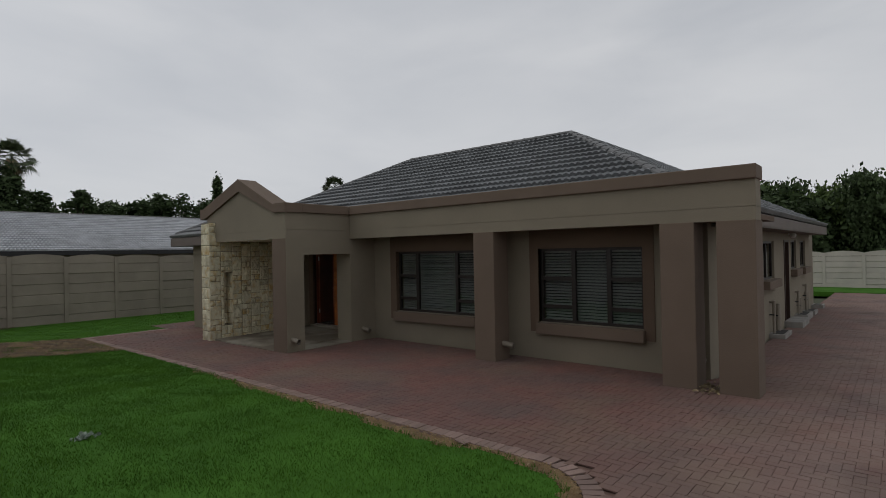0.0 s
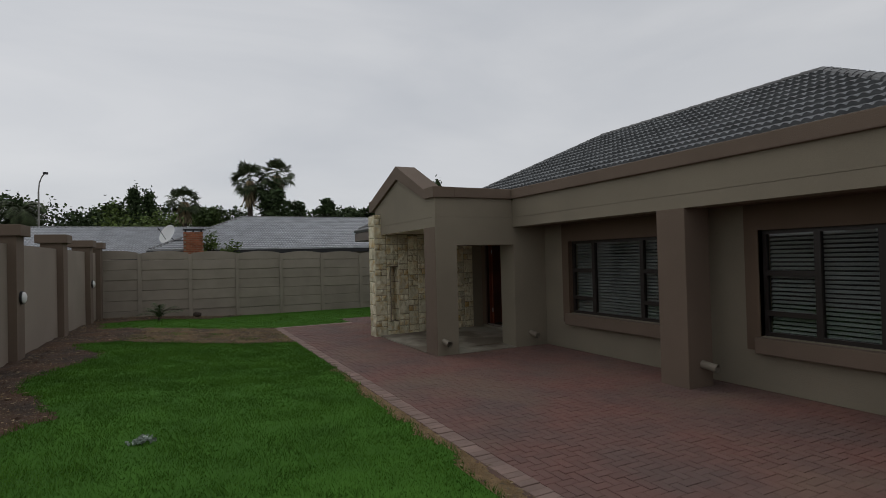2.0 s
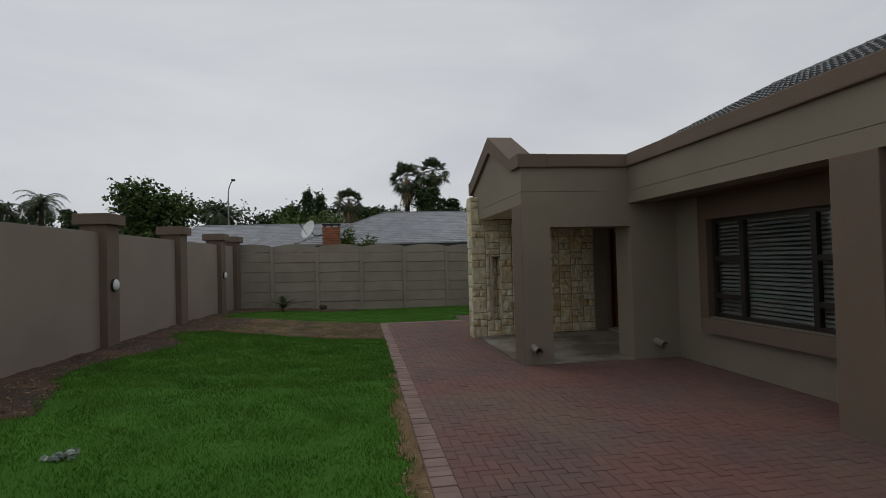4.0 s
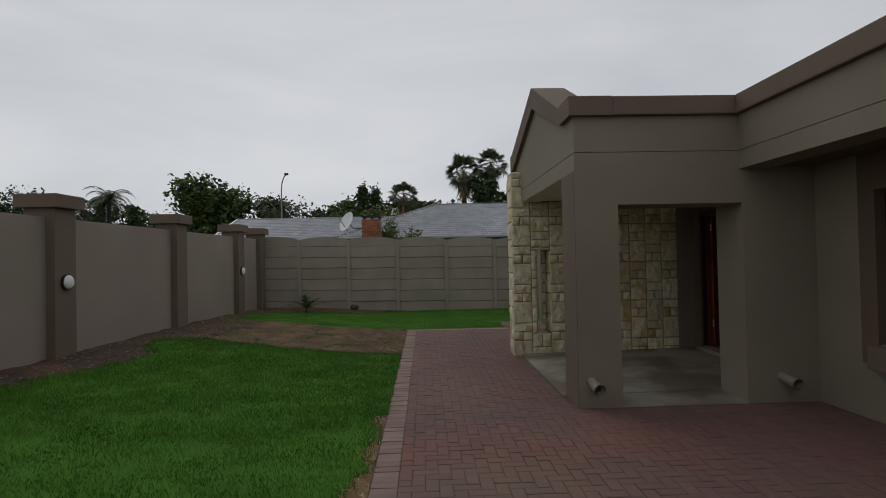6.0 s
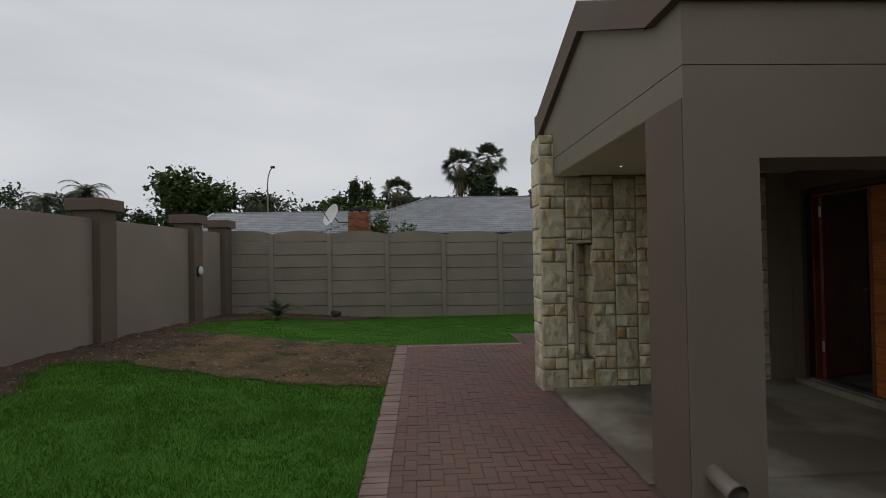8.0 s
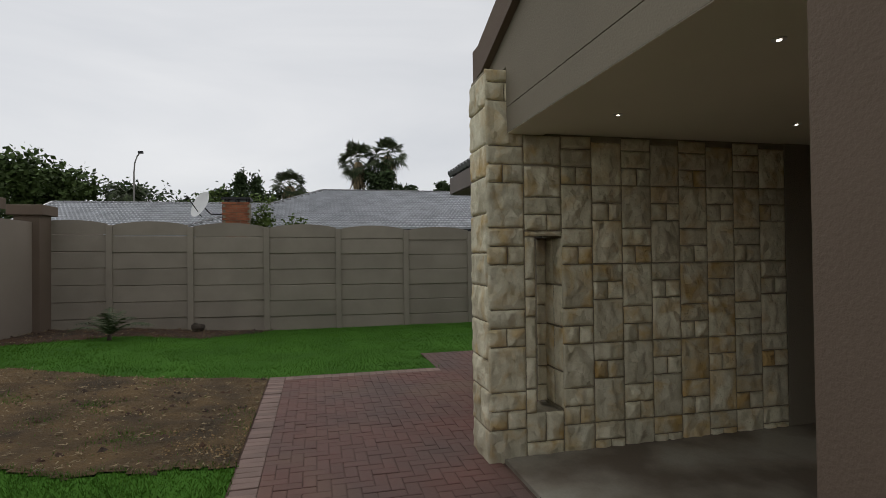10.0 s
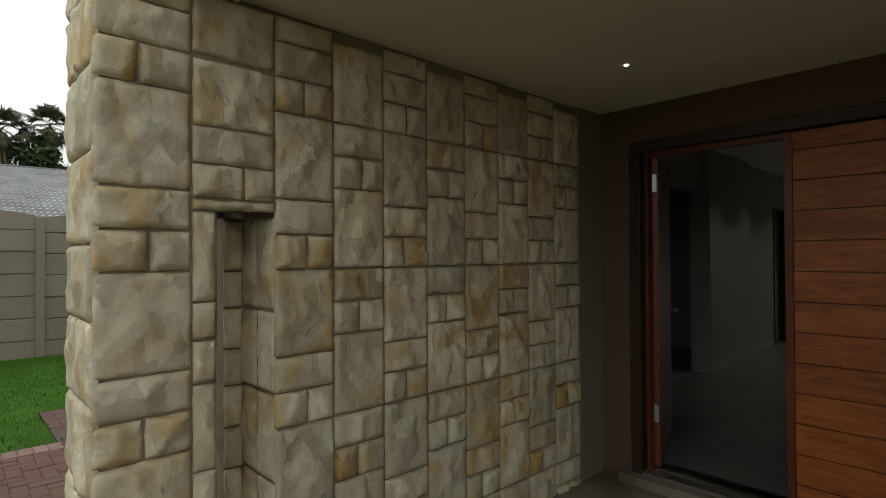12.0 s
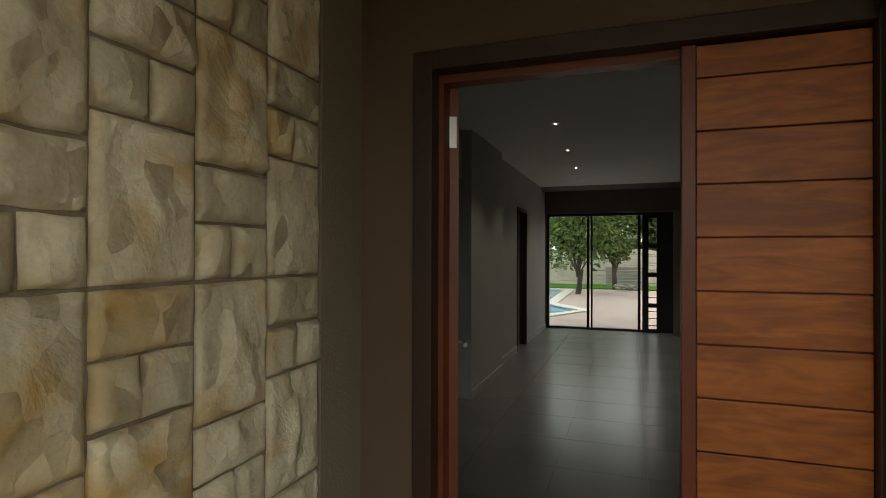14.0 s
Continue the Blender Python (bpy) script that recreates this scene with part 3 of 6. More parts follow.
# solid body under the tiles
K = (RZ - EAVE) / SPAN
bm = bmesh.new()
P = {k: bm.verts.new(v) for k, v in dict(a=(RX0 - SPAN + 0.3, RY - SPAN + 0.3, EAVE + 0.3 * K), b=(RX1 + SPAN - 0.3, RY - SPAN + 0.3, EAVE + 0.3 * K), c=(RX1 + SPAN, 22.5, EAVE), d=(RX1 - SPAN, 22.5, EAVE), e=(RX1 - SPAN, RY + SPAN, EAVE), f=(RX0 - SPAN, RY + SPAN, EAVE),
                                         l=(RX0, RY, RZ), m=(RX1, RY, RZ), n=(RX1, 22.5 - SPAN, RZ)).items()}
for f in ("abml", "bcnm", "cdn", "afl", "fel", "elm", "edn", "emn"):
    bm.faces.new([P[k] for k in f])
part("roof_deck", bm, FASCIA, roof)
slope = math.hypot(1, K)
tile_roof([((RX0 - SPAN, RY - SPAN, EAVE + 0.03), (1, 0, 0), (0, 1, K), [((RX0, RY, 0), Vector((-1, 1, 0)).normalized()), ((RX1, RY, 0), Vector((1, 1, 0)).normalized()), ((0, RY, 0), (0, 1, 0)), ((0, 8.98, 0), (0, -1, 0))], RX1 - RX0 + 2 * SPAN, SPAN * slope),
           ((RX1 + SPAN, RY - SPAN, EAVE + 0.03), (0, 1, 0), (-1, 0, K), [((RX1, RY, 0), Vector((-1, -1, 0)).normalized()), ((0, 8.98, 0), (0, -1, 0)), ((RX1, 22.5 - SPAN, 0), Vector((-1, 1, 0)).normalized()), ((RX1, 0, 0), (-1, 0, 0))], 22.5 - RY + SPAN, SPAN * slope),
           ((RX0 - SPAN, RY - SPAN, EAVE + 0.03), (0, 1, 0), (1, 0, K), [((RX0, RY, 0), Vector((1, -1, 0)).normalized()), ((RX0, RY, 0), Vector((1, 1, 0)).normalized()), ((0, 8.98, 0), (0, -1, 0))], 2 * SPAN, SPAN * slope)],
          0.30, 0.325, TILE, "roof_tiles", roof, near=lambda p: -9.0 < p.x < -3.2 and p.y < 12.4 and p.z < 5.0, proud=0.075)
hz = 0.05
hip_caps(roof, (RX1 + SPAN - 0.3, RY - SPAN + 0.3, EAVE + hz + 0.3 * K), (RX1, RY, RZ + hz), RIDGE)
hip_caps(roof, (RX0 - SPAN + 0.3, RY - SPAN + 0.3, EAVE + hz + 0.3 * K), (RX0, RY, RZ + hz), RIDGE)
hip_caps(roof, (RX0, RY, RZ + hz), (RX1, RY, RZ + hz), RIDGE)
part("fascia", boxes((RX1 + SPAN - 0.03, RX1 + SPAN, 9.05, 22.5, EAVE - 0.24, EAVE + 0.0), (RX0 - SPAN, RX0 - SPAN + 0.03, 7.55, 18.5, EAVE - 0.24, EAVE), (RX0 - SPAN + 0.03, -14.25, 7.52, 7.55, EAVE - 0.24, EAVE)), FASCIA, roof)
# small hip over the west wing
WX0, WX1, WY0 = RX0 - SPAN, -14.25, 7.52
WM, WH = (WX0 + WX1) / 2, (WX1 - WX0) / 2
bm = bmesh.new()
q = [bm.verts.new(p) for p in ((WX0, WY0, EAVE), (WX1, WY0, EAVE), (WX1, 12.0, EAVE), (WX0, 12.0, EAVE), (WM, WY0 + WH, EAVE + WH * K), (WM, 12.0, EAVE + WH * K))]
for f in ((0, 1, 4), (1, 2, 5, 4), (3, 0, 4, 5)):
    bm.faces.new([q[k] for k in f])
part("wing_deck", bm, FASCIA, roof)
tile_roof([((WX0, WY0, EAVE + 0.03), (1, 0, 0), (0, 1, K), [((WM, WY0 + WH, 0), (-0.7071, 0.7071, 0)), ((WM, WY0 + WH, 0), (0.7071, 0.7071, 0))], 2 * WH, WH * slope),
           ((WX0, WY0, EAVE + 0.03), (0, 1, 0), (1, 0, K), [((WM, WY0 + WH, 0), (0.7071, -0.7071, 0)), ((WM, 0, 0), (1, 0, 0)), ((0, 9.4, 0), (0, 1, 0))], 2.0, WH * slope)], 0.30, 0.325, TILE, "roof_tiles", roof)
hip_caps(roof, (WX0 + 0.15, WY0 + 0.15, EAVE + 0.05 + 0.15 * K), (WM, WY0 + WH, EAVE + WH * K + 0.05), RIDGE)

# ---- boundary wall with pillars ----
bw = thing("boundary_wall", "taupe plastered boundary wall with brown capped pillars", "boundary wall", kind="structure")
BW = pose(-13.4, BOUND_Y, 0, 0, 0, -1.9) @ pose(13.4, -BOUND_Y, 0)   # the wall runs 1.9 degrees off the house
bw.matrix_basis = BW
part("wall_panel", boxes((-26, 14, BOUND_Y - 0.22, BOUND_Y - 0.06, -0.3, 2.41)), BOUNDARY, bw)
for x in (-22.72, -20.82, -17.20, -13.40, -9.5):
    pil = part("pillar", boxes((x - 0.24, x + 0.24, BOUND_Y - 0.40, BOUND_Y + 0.08, -0.3, 2.55), bevel=0.01), BROWN, bw)
    part("pillar_cap", boxes((x - 0.33, x + 0.33, BOUND_Y - 0.49, BOUND_Y + 0.17, 2.55, 2.76), bevel=0.015), BROWN, pil)
for x in (-20.82, -13.40):
    lamp = thing("bulkhead_lamp", "round white wall lamp on a brown pillar", "wall lamp", "lamps on the boundary wall")
    lamp.matrix_basis = BW
    bm = rod(bmesh.new(), (x, BOUND_Y + 0.08, 1.40), (x, BOUND_Y + 0.12, 1.40), 0.125, seg=28)
    ring = part("base_ring", bm, BLACK, lamp)
    bm = bmesh.new()
    bmesh.ops.create_uvsphere(bm, u_segments=24, v_segments=12, radius=0.11, matrix=Matrix.Translation((x, BOUND_Y + 0.12, 1.40)) @ Matrix.Diagonal((1, 0.5, 1, 1)))
    part("diffuser", bm, WHITE, ring, "round white diffuser", smooth=True)

# ---- precast fence ----


def precast_fence(name, label, origin, direction, n, step, z0, top, fall=0.0, material=FENCE):
    """Posts with seven horizontal panels between each two, the top one arched; it drops by fall from bay to bay."""
    f = thing(name, label, "fence", kind="structure")
    o, d = Vector(origin), Vector(direction)
    yaw = math.atan2(d.y, d.x)
    f.matrix_basis = pose(*o, 0, 0, math.degrees(yaw))
    ph = (top - z0) / 6.72
    bp = boxes((-0.065, 0.065, -0.075, 0.075, z0 - 0.3, top - 0.02), bevel=0.012)
    post_me = None
    pan_me = top_me = None
    for i in range(n + 1):
        if post_me is None:
            ob = part("post", bp, material, f)
            post_me = ob.data
        else:
            ob = new("post", post_me)
            ob.parent = f
        ob.location = (i * step, 0, random.uniform(-0.012, 0.012) - fall * i)
        if i == n:
            break
        for k in range(7):
            if k < 6:
                if pan_me is None:
                    b = prism(bmesh.new(), [(-0.030, 0.022), (-0.010, 0.004), (0.010, 0.004), (0.030, 0.022), (0.019, ph - 0.010), (0.008, ph + 0.001), (-0.008, ph + 0.001), (-0.019, ph - 0.010)], "x", 0.05, step - 0.05)
                    ob = part("panel", b, material, f)
                    pan_me = ob.data
                else:
                    ob = new("panel", pan_me)
                    ob.parent = f
            elif top_me is None:
                arc = [(0.05, 0.014), (step - 0.05, 0.014)] + [(step - 0.05 - (step - 0.1) * q / 8, 0.66 * ph + 0.085 * math.sin(math.pi * q / 8) ** 0.8) for q in range(9)]
                ob = part("top_panel", prism(bmesh.new(), arc, "y", -0.025, 0.025), material, f)
                top_me = ob.data
            else:
                ob = new("top_panel", top_me)
                ob.parent = f
            ob.location = (i * step, random.uniform(-0.012, 0.012), z0 + k * ph - fall * i)
            ob.rotation_euler = (random.uniform(-0.02, 0.02), random.uniform(-0.005, 0.005), random.uniform(-0.003, 0.003))
    return f


precast_fence("precast_fence", "taupe precast concrete panel fence behind the lawn", (FENCE_X, -0.48, 0), (0, 1, 0), 15, 1.635, -0.04, 2.42, 0.03)
precast_fence("side_fence", "pale precast concrete panel fence across the side yard", (-8.0, 34.0, 0), (1, 0, 0), 9, 1.635, -0.1, 1.80, 0.0, FENCE_PALE)
precast_fence("rear_fence", "pale precast concrete panel fence behind the pool", (-28, 37.0, 0), (1, 0, 0), 12, 1.635, -0.1, 1.75, 0.0, FENCE_PALE)

# ---- stone feature wall of the porch ----
stone_wall = thing("stone_wall", "sandstone-clad porch wall with a narrow slot opening", "stone wall", kind="structure")
SLOT_Y0, SLOT_Y1, SLOT_Z0, SLOT_Z1 = 7.22, 7.445, 0.36, 1.755
bm = wall_with(bmesh.new(), "y", STONE_X0 + 0.018, STONE_X1 - 0.018, STONE_Y0 + 0.018, STONE_Y1, -0.2, 3.07, [(SLOT_Y0 - 0.01, SLOT_Y1 + 0.012, SLOT_Z0 - 0.03, SLOT_Z1 + 0.03)])
part("mortar_core", bm, MORTAR, stone_wall)


def stone(w, h, depth=0.055, seed=0):
    """A rock-faced block, face towards +z, w along x and h along y, with its back at z=0."""
    rnd = random.Random(seed)
    nx, ny = max(8, int(w / 0.0135)), max(8, int(h / 0.0135))
    planes = [(rnd.uniform(-0.42, 0.42), rnd.uniform(-0.26, 0.26), rnd.uniform(0.012, 0.034)) for _ in range(9)]
    sx, sy = rnd.uniform(0, 90), rnd.uniform(0, 90)
    verts, faces = [], []
    g = 0.002
    for j in range(ny + 1):
        for i in range(nx + 1):
            u, v = i / nx, j / ny
            x, y = (u - 0.5) * (w - 2 * g), (v - 0.5) * (h - 2 * g)
            e = min(u * w, (1 - u) * w, v * h, (1 - v) * h)
            rise = min(1.0, e / 0.014 + 0.55 * noise.noise((x * 24 + sx, y * 24, 1.0))) if e > 1e-6 else 0.0
            rise = max(0.0, rise) ** 0.7
            chip = max(0.0, 0.004 + min(a * x + b * y + c for a, b, c in planes))
            nz = 0.007 * noise.noise((x * 7 + sx, y * 7 + sy, 0)) - 0.016 * abs(noise.noise((x * 13 + y * 5 + sx, y * 7 - x * 3, sy))) + 0.0035 * abs(noise.noise((x * 38, y * 30, sx)))
            wx = 0.004 * noise.noise((sx, y * 14, 2.0)) * (i in (0, nx))
            wy = 0.004 * noise.noise((x * 14, sy, 4.0)) * (j in (0, ny))
            verts.append((x + wx, y + wy, depth * 0.40 + rise * max(0.004, 0.008 + 0.9 * chip + nz) if e > 1e-6 else depth * 0.34))
    for j in range(ny):
        for i in range(nx):
            k = j * (nx + 1) + i
            faces.append((k, k + 1, k + nx + 2, k + nx + 1))
    rim = [i for i in range(nx + 1)] + [j * (nx + 1) + nx for j in range(1, ny + 1)] + [ny * (nx + 1) + i for i in range(nx - 1, -1, -1)] + [j * (nx + 1) for j in range(ny - 1, 0, -1)]
    base = len(verts)
    for k in rim:
        verts.append((verts[k][0], verts[k][1], 0.0))
    m = len(rim)
    for k in range(m):
        faces.append((rim[k], base + k, base + (k + 1) % m, rim[(k + 1) % m]))
    me = bpy.data.meshes.new("stone")
    me.from_pydata(verts, [], faces)
    me.polygons.foreach_set("use_smooth", [True] * len(me.polygons))
    me.materials.append(STONE)
    return me


STONE_N = [0]


def lay_east(y0, y1, z0, z1, x=STONE_X1 - 0.03):
    z0, z1 = max(z0, -0.04), z1
    if z1 - z0 < 0.03:
        return
    STONE_N[0] += 1
    ob = new("stone", stone(y1 - y0 - 0.006, z1 - z0 - 0.006, seed=STONE_N[0]))
    ob.parent = stone_wall
    ob.matrix_basis = Matrix.Translation((x, (y0 + y1) / 2, (z0 + z1) / 2)) @ Matrix(((0, 0, 1, 0), (1, 0, 0, 0), (0, 1, 0, 0), (0, 0, 0, 1)))


def lay_south(x0, x1, z0, z1, y=STONE_Y0 + 0.03):
    STONE_N[0] += 1
    ob = new("stone", stone(x1 - x0 - 0.006, z1 - z0 - 0.006, seed=STONE_N[0]))
    ob.parent = stone_wall
    ob.matrix_basis = Matrix.Translation(((x0 + x1) / 2, y, (z0 + z1) / 2)) @ Matrix(((1, 0, 0, 0), (0, 0, -1, 0), (0, 1, 0, 0), (0, 0, 0, 1)))


def lay_slot(x0, x1, z0, z1, y, sign):
    STONE_N[0] += 1
    ob = new("stone", stone(x1 - x0 - 0.01, z1 - z0 - 0.012, depth=0.03, seed=STONE_N[0]))
    ob.parent = stone_wall
    ob.matrix_basis = Matrix.Translation(((x0 + x1) / 2, y, (z0 + z1) / 2)) @ Matrix(((sign, 0, 0, 0), (0, 0, -sign, 0), (0, 1, 0, 0), (0, 0, 0, 1)))


PERIOD, TALL, WIDE = 0.645, 0.355, 0.145


def stone_column(y0, y1, top_of_tall, z_lo, z_hi):
    z = top_of_tall + 3 * PERIOD
    while z > z_lo:
        for kind, h in (("tall", TALL), ("wide", WIDE), ("pair", WIDE)):
            a, b = max(z - h, z_lo), min(z, z_hi)
            if b - a > 0.04:
                if kind == "pair":
                    s = y0 + (y1 - y0) * random.uniform(0.44, 0.56)
                    lay_east(y0, s, a, b)
                    lay_east(s, y1, a, b)
                else:
                    lay_east(y0, y1, a, b)
            z -= h


stone_column(STONE_Y0 + 0.005, 7.125, 2.18, -0.03, 3.075)
for k in range(8):
    stone_column(7.445 + 0.2725 * k, 7.445 + 0.2725 * (k + 1), 2.175 if k % 2 == 0 else 1.885, -0.03, 2.57)
# courses about the slot
for a, b in ((2.33, 2.565), (2.07, 2.32), (1.93, 2.07)):
    lay_east(7.125, 7.445, a, b)
lay_east(7.125, 7.32, 1.80, 1.93)
lay_east(7.32, 7.445, 1.80, 1.93)
lay_east(7.125, 7.445, 1.755, 1.80)
for a, b in ((1.42, 1.755), (1.28, 1.42), (1.12, 1.28), (0.80, 1.12), (0.55, 0.80), (0.36, 0.55)):
    lay_east(7.125, 7.215, a, b)
    lay_slot(STONE_X0 + 0.04, STONE_X1 - 0.02, a, b, SLOT_Y0 - 0.015, -1)
for a, b in ((1.36, 1.75), (1.02, 1.36), (0.66, 1.02), (0.36, 0.66)):
    lay_slot(STONE_X0 + 0.04, STONE_X1 - 0.20, a, b, SLOT_Y1 + 0.018, 1)
    lay_slot(STONE_X1 - 0.20, STONE_X1 - 0.02, a, b, SLOT_Y1 + 0.018, 1)
for a, b in ((1.52, 1.75), (1.18, 1.36), (0.84, 1.02), (0.50, 0.66), (1.36, 1.52), (1.02, 1.18), (0.66, 0.84), (0.36, 0.50)):
    lay_east(SLOT_Y1 - 0.085, SLOT_Y1, a, b, x=STONE_X0 + 0.10)
part("slot_jamb", boxes((STONE_X0 + 0.02, STONE_X0 + 0.10, SLOT_Y1 - 0.08, SLOT_Y1 + 0.01, SLOT_Z0, SLOT_Z1)), MORTAR, stone_wall)
lay_east(7.125, 7.29, 0.13, 0.36)
lay_east(7.29, 7.445, 0.13, 0.36)
lay_east(7.125, 7.445, -0.03, 0.13)
z = -0.03
for k, h in enumerate((0.27, 0.31, 0.24, 0.30, 0.28, 0.26, 0.31, 0.29, 0.25, 0.30, 0.265)):
    if k % 3 == 1:
        s = STONE_X0 + 0.17 + 0.05 * (k % 2)
        lay_south(STONE_X0, s, z, z + h)
        lay_south(s, STONE_X1 - 0.005, z, z + h)
    else:
        lay_south(STONE_X0, STONE_X1 - 0.005, z, z + h)
    z += h

# ---- windows of the veranda ----


def casement_window(name, x0, x1, mull, label):
    w = thing(name, label, "window", kind="structure")
    y = WALL_Y + 0.085
    bm = boxes((x0, x1, y, y + 0.06, WZ0, WZ0 + 0.055), (x0, x1, y, y + 0.06, WZ1 - 0.055, WZ1), (x0, x0 + 0.055, y, y + 0.06, WZ0 + 0.055, WZ1 - 0.055), (x1 - 0.055, x1, y, y + 0.06, WZ0 + 0.055, WZ1 - 0.055))
    part("window_frame", bm, FRAME, w)
    cuts = [x0, *mull, x1]
    for m in mull:
        part("mullion", boxes((m - 0.04, m + 0.04, y - 0.008, y + 0.062, WZ0 + 0.05, WZ1 - 0.05)), FRAME, w)
    for i in range(3):
        a, b = cuts[i] + 0.04, cuts[i + 1] - 0.04
        rows = [WZ0 + 0.05, WZ1 - 0.05]
        if i != 1:
            rows = [WZ0 + 0.05, 1.06, 1.62, WZ1 - 0.05]
            for z in (1.06, 1.62):
                part("transom", boxes((a, b, y - 0.004, y + 0.058, z - 0.035, z + 0.035)), FRAME, w)
        for z0, z1 in zip(rows, rows[1:]):
            p = part("pane", boxes((a - 0.01, b + 0.01, y + 0.025, y + 0.031, z0 - 0.0, z1 + 0.0)), GLASS, w)
            p.visible_shadow = False
    sill = part("window_sill", boxes((x0 - 0.02, x1 + 0.03, WALL_Y - 0.13, WALL_Y + 0.085, WZ0 - 0.23, WZ0 - 0.01), bevel=0.012), BROWN, w)
    s = 0.20
    part("surround", boxes((x0 - s, x0, WALL_Y - 0.022, WALL_Y + 0.085, WZ0 - 0.20, SOFFIT + 0.015), (x1, x1 + s, WALL_Y - 0.022, WALL_Y + 0.085, WZ0 - 0.20, SOFFIT + 0.015), (x0, x1, WALL_Y - 0.022, WALL_Y + 0.085, WZ1, SOFFIT + 0.015)), DARKBROWN, w)
    bl = thing("venetian_blind", "closed grey slatted venetian blind behind the window", "blind", "venetian blinds")
    part("head_rail", boxes((x0 + 0.06, x1 - 0.06, y + 0.07, y + 0.11, WZ1 - 0.09, WZ1 - 0.055)), SLAT, bl)
    me = None
    z = WZ0 + 0.075
    while z < WZ1 - 0.1:
        if me is None:
            b = bmesh.new()
            vs = [b.verts.new(p) for p in ((x0 + 0.06, -0.020, -0.018), (x1 - 0.06, -0.020, -0.018), (x1 - 0.06, -0.001, 0.003), (x0 + 0.06, -0.001, 0.003), (x1 - 0.06, 0.020, 0.018), (x0 + 0.06, 0.020, 0.018))]
            b.faces.new((vs[0], vs[1], vs[2], vs[3]))
            b.faces.new((vs[3], vs[2], vs[4], vs[5]))
            ob = part("slat", b, SLAT, bl)
            me = ob.data
        else:
            ob = new("slat", me)
            ob.parent = bl
        ob.location = (0, y + 0.09, z)
        ob.rotation_euler = (random.uniform(-0.08, 0.08), 0, 0)
        z += 0.058


casement_window("window_1", *WIN_L, (-9.10, -7.86), "dark bronze three-part window with a brown sill and surround")
casement_window("window_2", *WIN_R, (-4.92, -4.20), "dark bronze three-part window with a brown sill and surround")

# small windows, door and services on the side wall
for k, (a, b, z0, z1) in enumerate(((14.2, 15.7, 1.38, 2.3), (18.4, 19.4, 1.5, 2.34), (20.2, 21.4, 1.5, 2.34))):
    w = thing(f"window_{k + 3}", "small dark bronze side window with a plastered sill", "window", "side windows", kind="structure")
    x = CORNER_X - 0.10
    part("window_frame", boxes((x, x + 0.05, a, b, z0, z0 + 0.05), (x, x + 0.05, a, b, z1 - 0.05, z1), (x, x + 0.05, a, a + 0.05, z0 + 0.05, z1 - 0.05), (x, x + 0.05, b - 0.05, b, z0 + 0.05, z1 - 0.05), (x, x + 0.05, (a + b) / 2 - 0.025, (a + b) / 2 + 0.025, z0 + 0.05, z1 - 0.05)), FRAME, w)
    for c, d in ((a + 0.05, (a + b) / 2 - 0.025), ((a + b) / 2 + 0.025, b - 0.05)):
        part("pane", boxes((x + 0.02, x + 0.026, c, d, z0 + 0.05, z1 - 0.05)), GLASS, w)
    part("window_sill", boxes((CORNER_X - 0.05, CORNER_X + 0.16, a - 0.06, b + 0.06, z0 - 0.20, z0 - 0.005), bevel=0.012), BROWN, w)
sd = thing("door_2", "dark wooden side door in the taupe wall", "door", kind="structure")
part("door_leaf", boxes((CORNER_X - 0.12, CORNER_X - 0.07, 17.2, 17.85, 0.12, 2.28)), WOOD_F, sd)
part("door_frame", boxes((CORNER_X - 0.14, CORNER_X + 0.02, 17.15, 17.2, 0.1, 2.34), (CORNER_X - 0.14, CORNER_X + 0.02, 17.85, 17.9, 0.1, 2.34), (CORNER_X - 0.14, CORNER_X + 0.02, 17.2, 17.85, 2.28, 2.34)), WOOD_F, sd)
step = thing("door_step", "pale concrete step at the side door", "step")
part("tread", boxes((CORNER_X, CORNER_X + 0.42, 17.0, 18.3, -0.02, 0.16), bevel=0.015), CONC, step)
for y0, y1, hz in ((14.8, 15.75, 0.10), (18.75, 19.9, 0.16), (20.4, 21.2, 0.12), (22.6, 23.2, 0.12)):
    g = thing("gully", "concrete drain gully against the side wall", "drain", "drain gullies")
    part("surround", boxes((CORNER_X + 0.002, CORNER_X + 0.34, y0, y1, -0.02, hz), bevel=0.012), CONC, g)
    # flat near-black plate on the solid block, in place of a shaded hollow
    part("basin_shade", boxes((CORNER_X + 0.06, CORNER_X + 0.28, y0 + 0.08, y1 - 0.08, hz, hz + 0.004)), HOLLOW_SHADE, g)
for y, z1, r in ((14.95, 0.88, 0.035), (15.5, 0.76, 0.055), (15.75, 0.5, 0.03), (18.95, 0.85, 0.03), (19.3, 0.62, 0.05), (20.6, 0.95, 0.035), (20.9, 0.7, 0.05)):
    pp = thing("waste_pipe", "painted waste pipe on the side wall", "pipe", "waste pipes")
    b = rod(bmesh.new(), (CORNER_X + 0.09, y, 0.05), (CORNER_X + 0.09, y, z1), r)
    rod(b, (CORNER_X - 0.02, y, z1 - r), (CORNER_X + 0.09, y, z1 - r), r * 0.95)
    part("tube", b, PIPE, pp, smooth=False)
    part("clip", boxes((CORNER_X, CORNER_X + 0.10, y - r - 0.008, y + r + 0.008, z1 * 0.6, z1 * 0.6 + 0.03)), BLACK, pp)
sl = thing("eave_lamp", "small white globe lamp under the eave", "wall lamp")
b = bmesh.new()
bmesh.ops.create_uvsphere(b, u_segments=16, v_segments=10, radius=0.075, matrix=Matrix.Translation((CORNER_X + 0.12, 18.0, 2.47)))
part("globe", b, WHITE, sl, smooth=True)
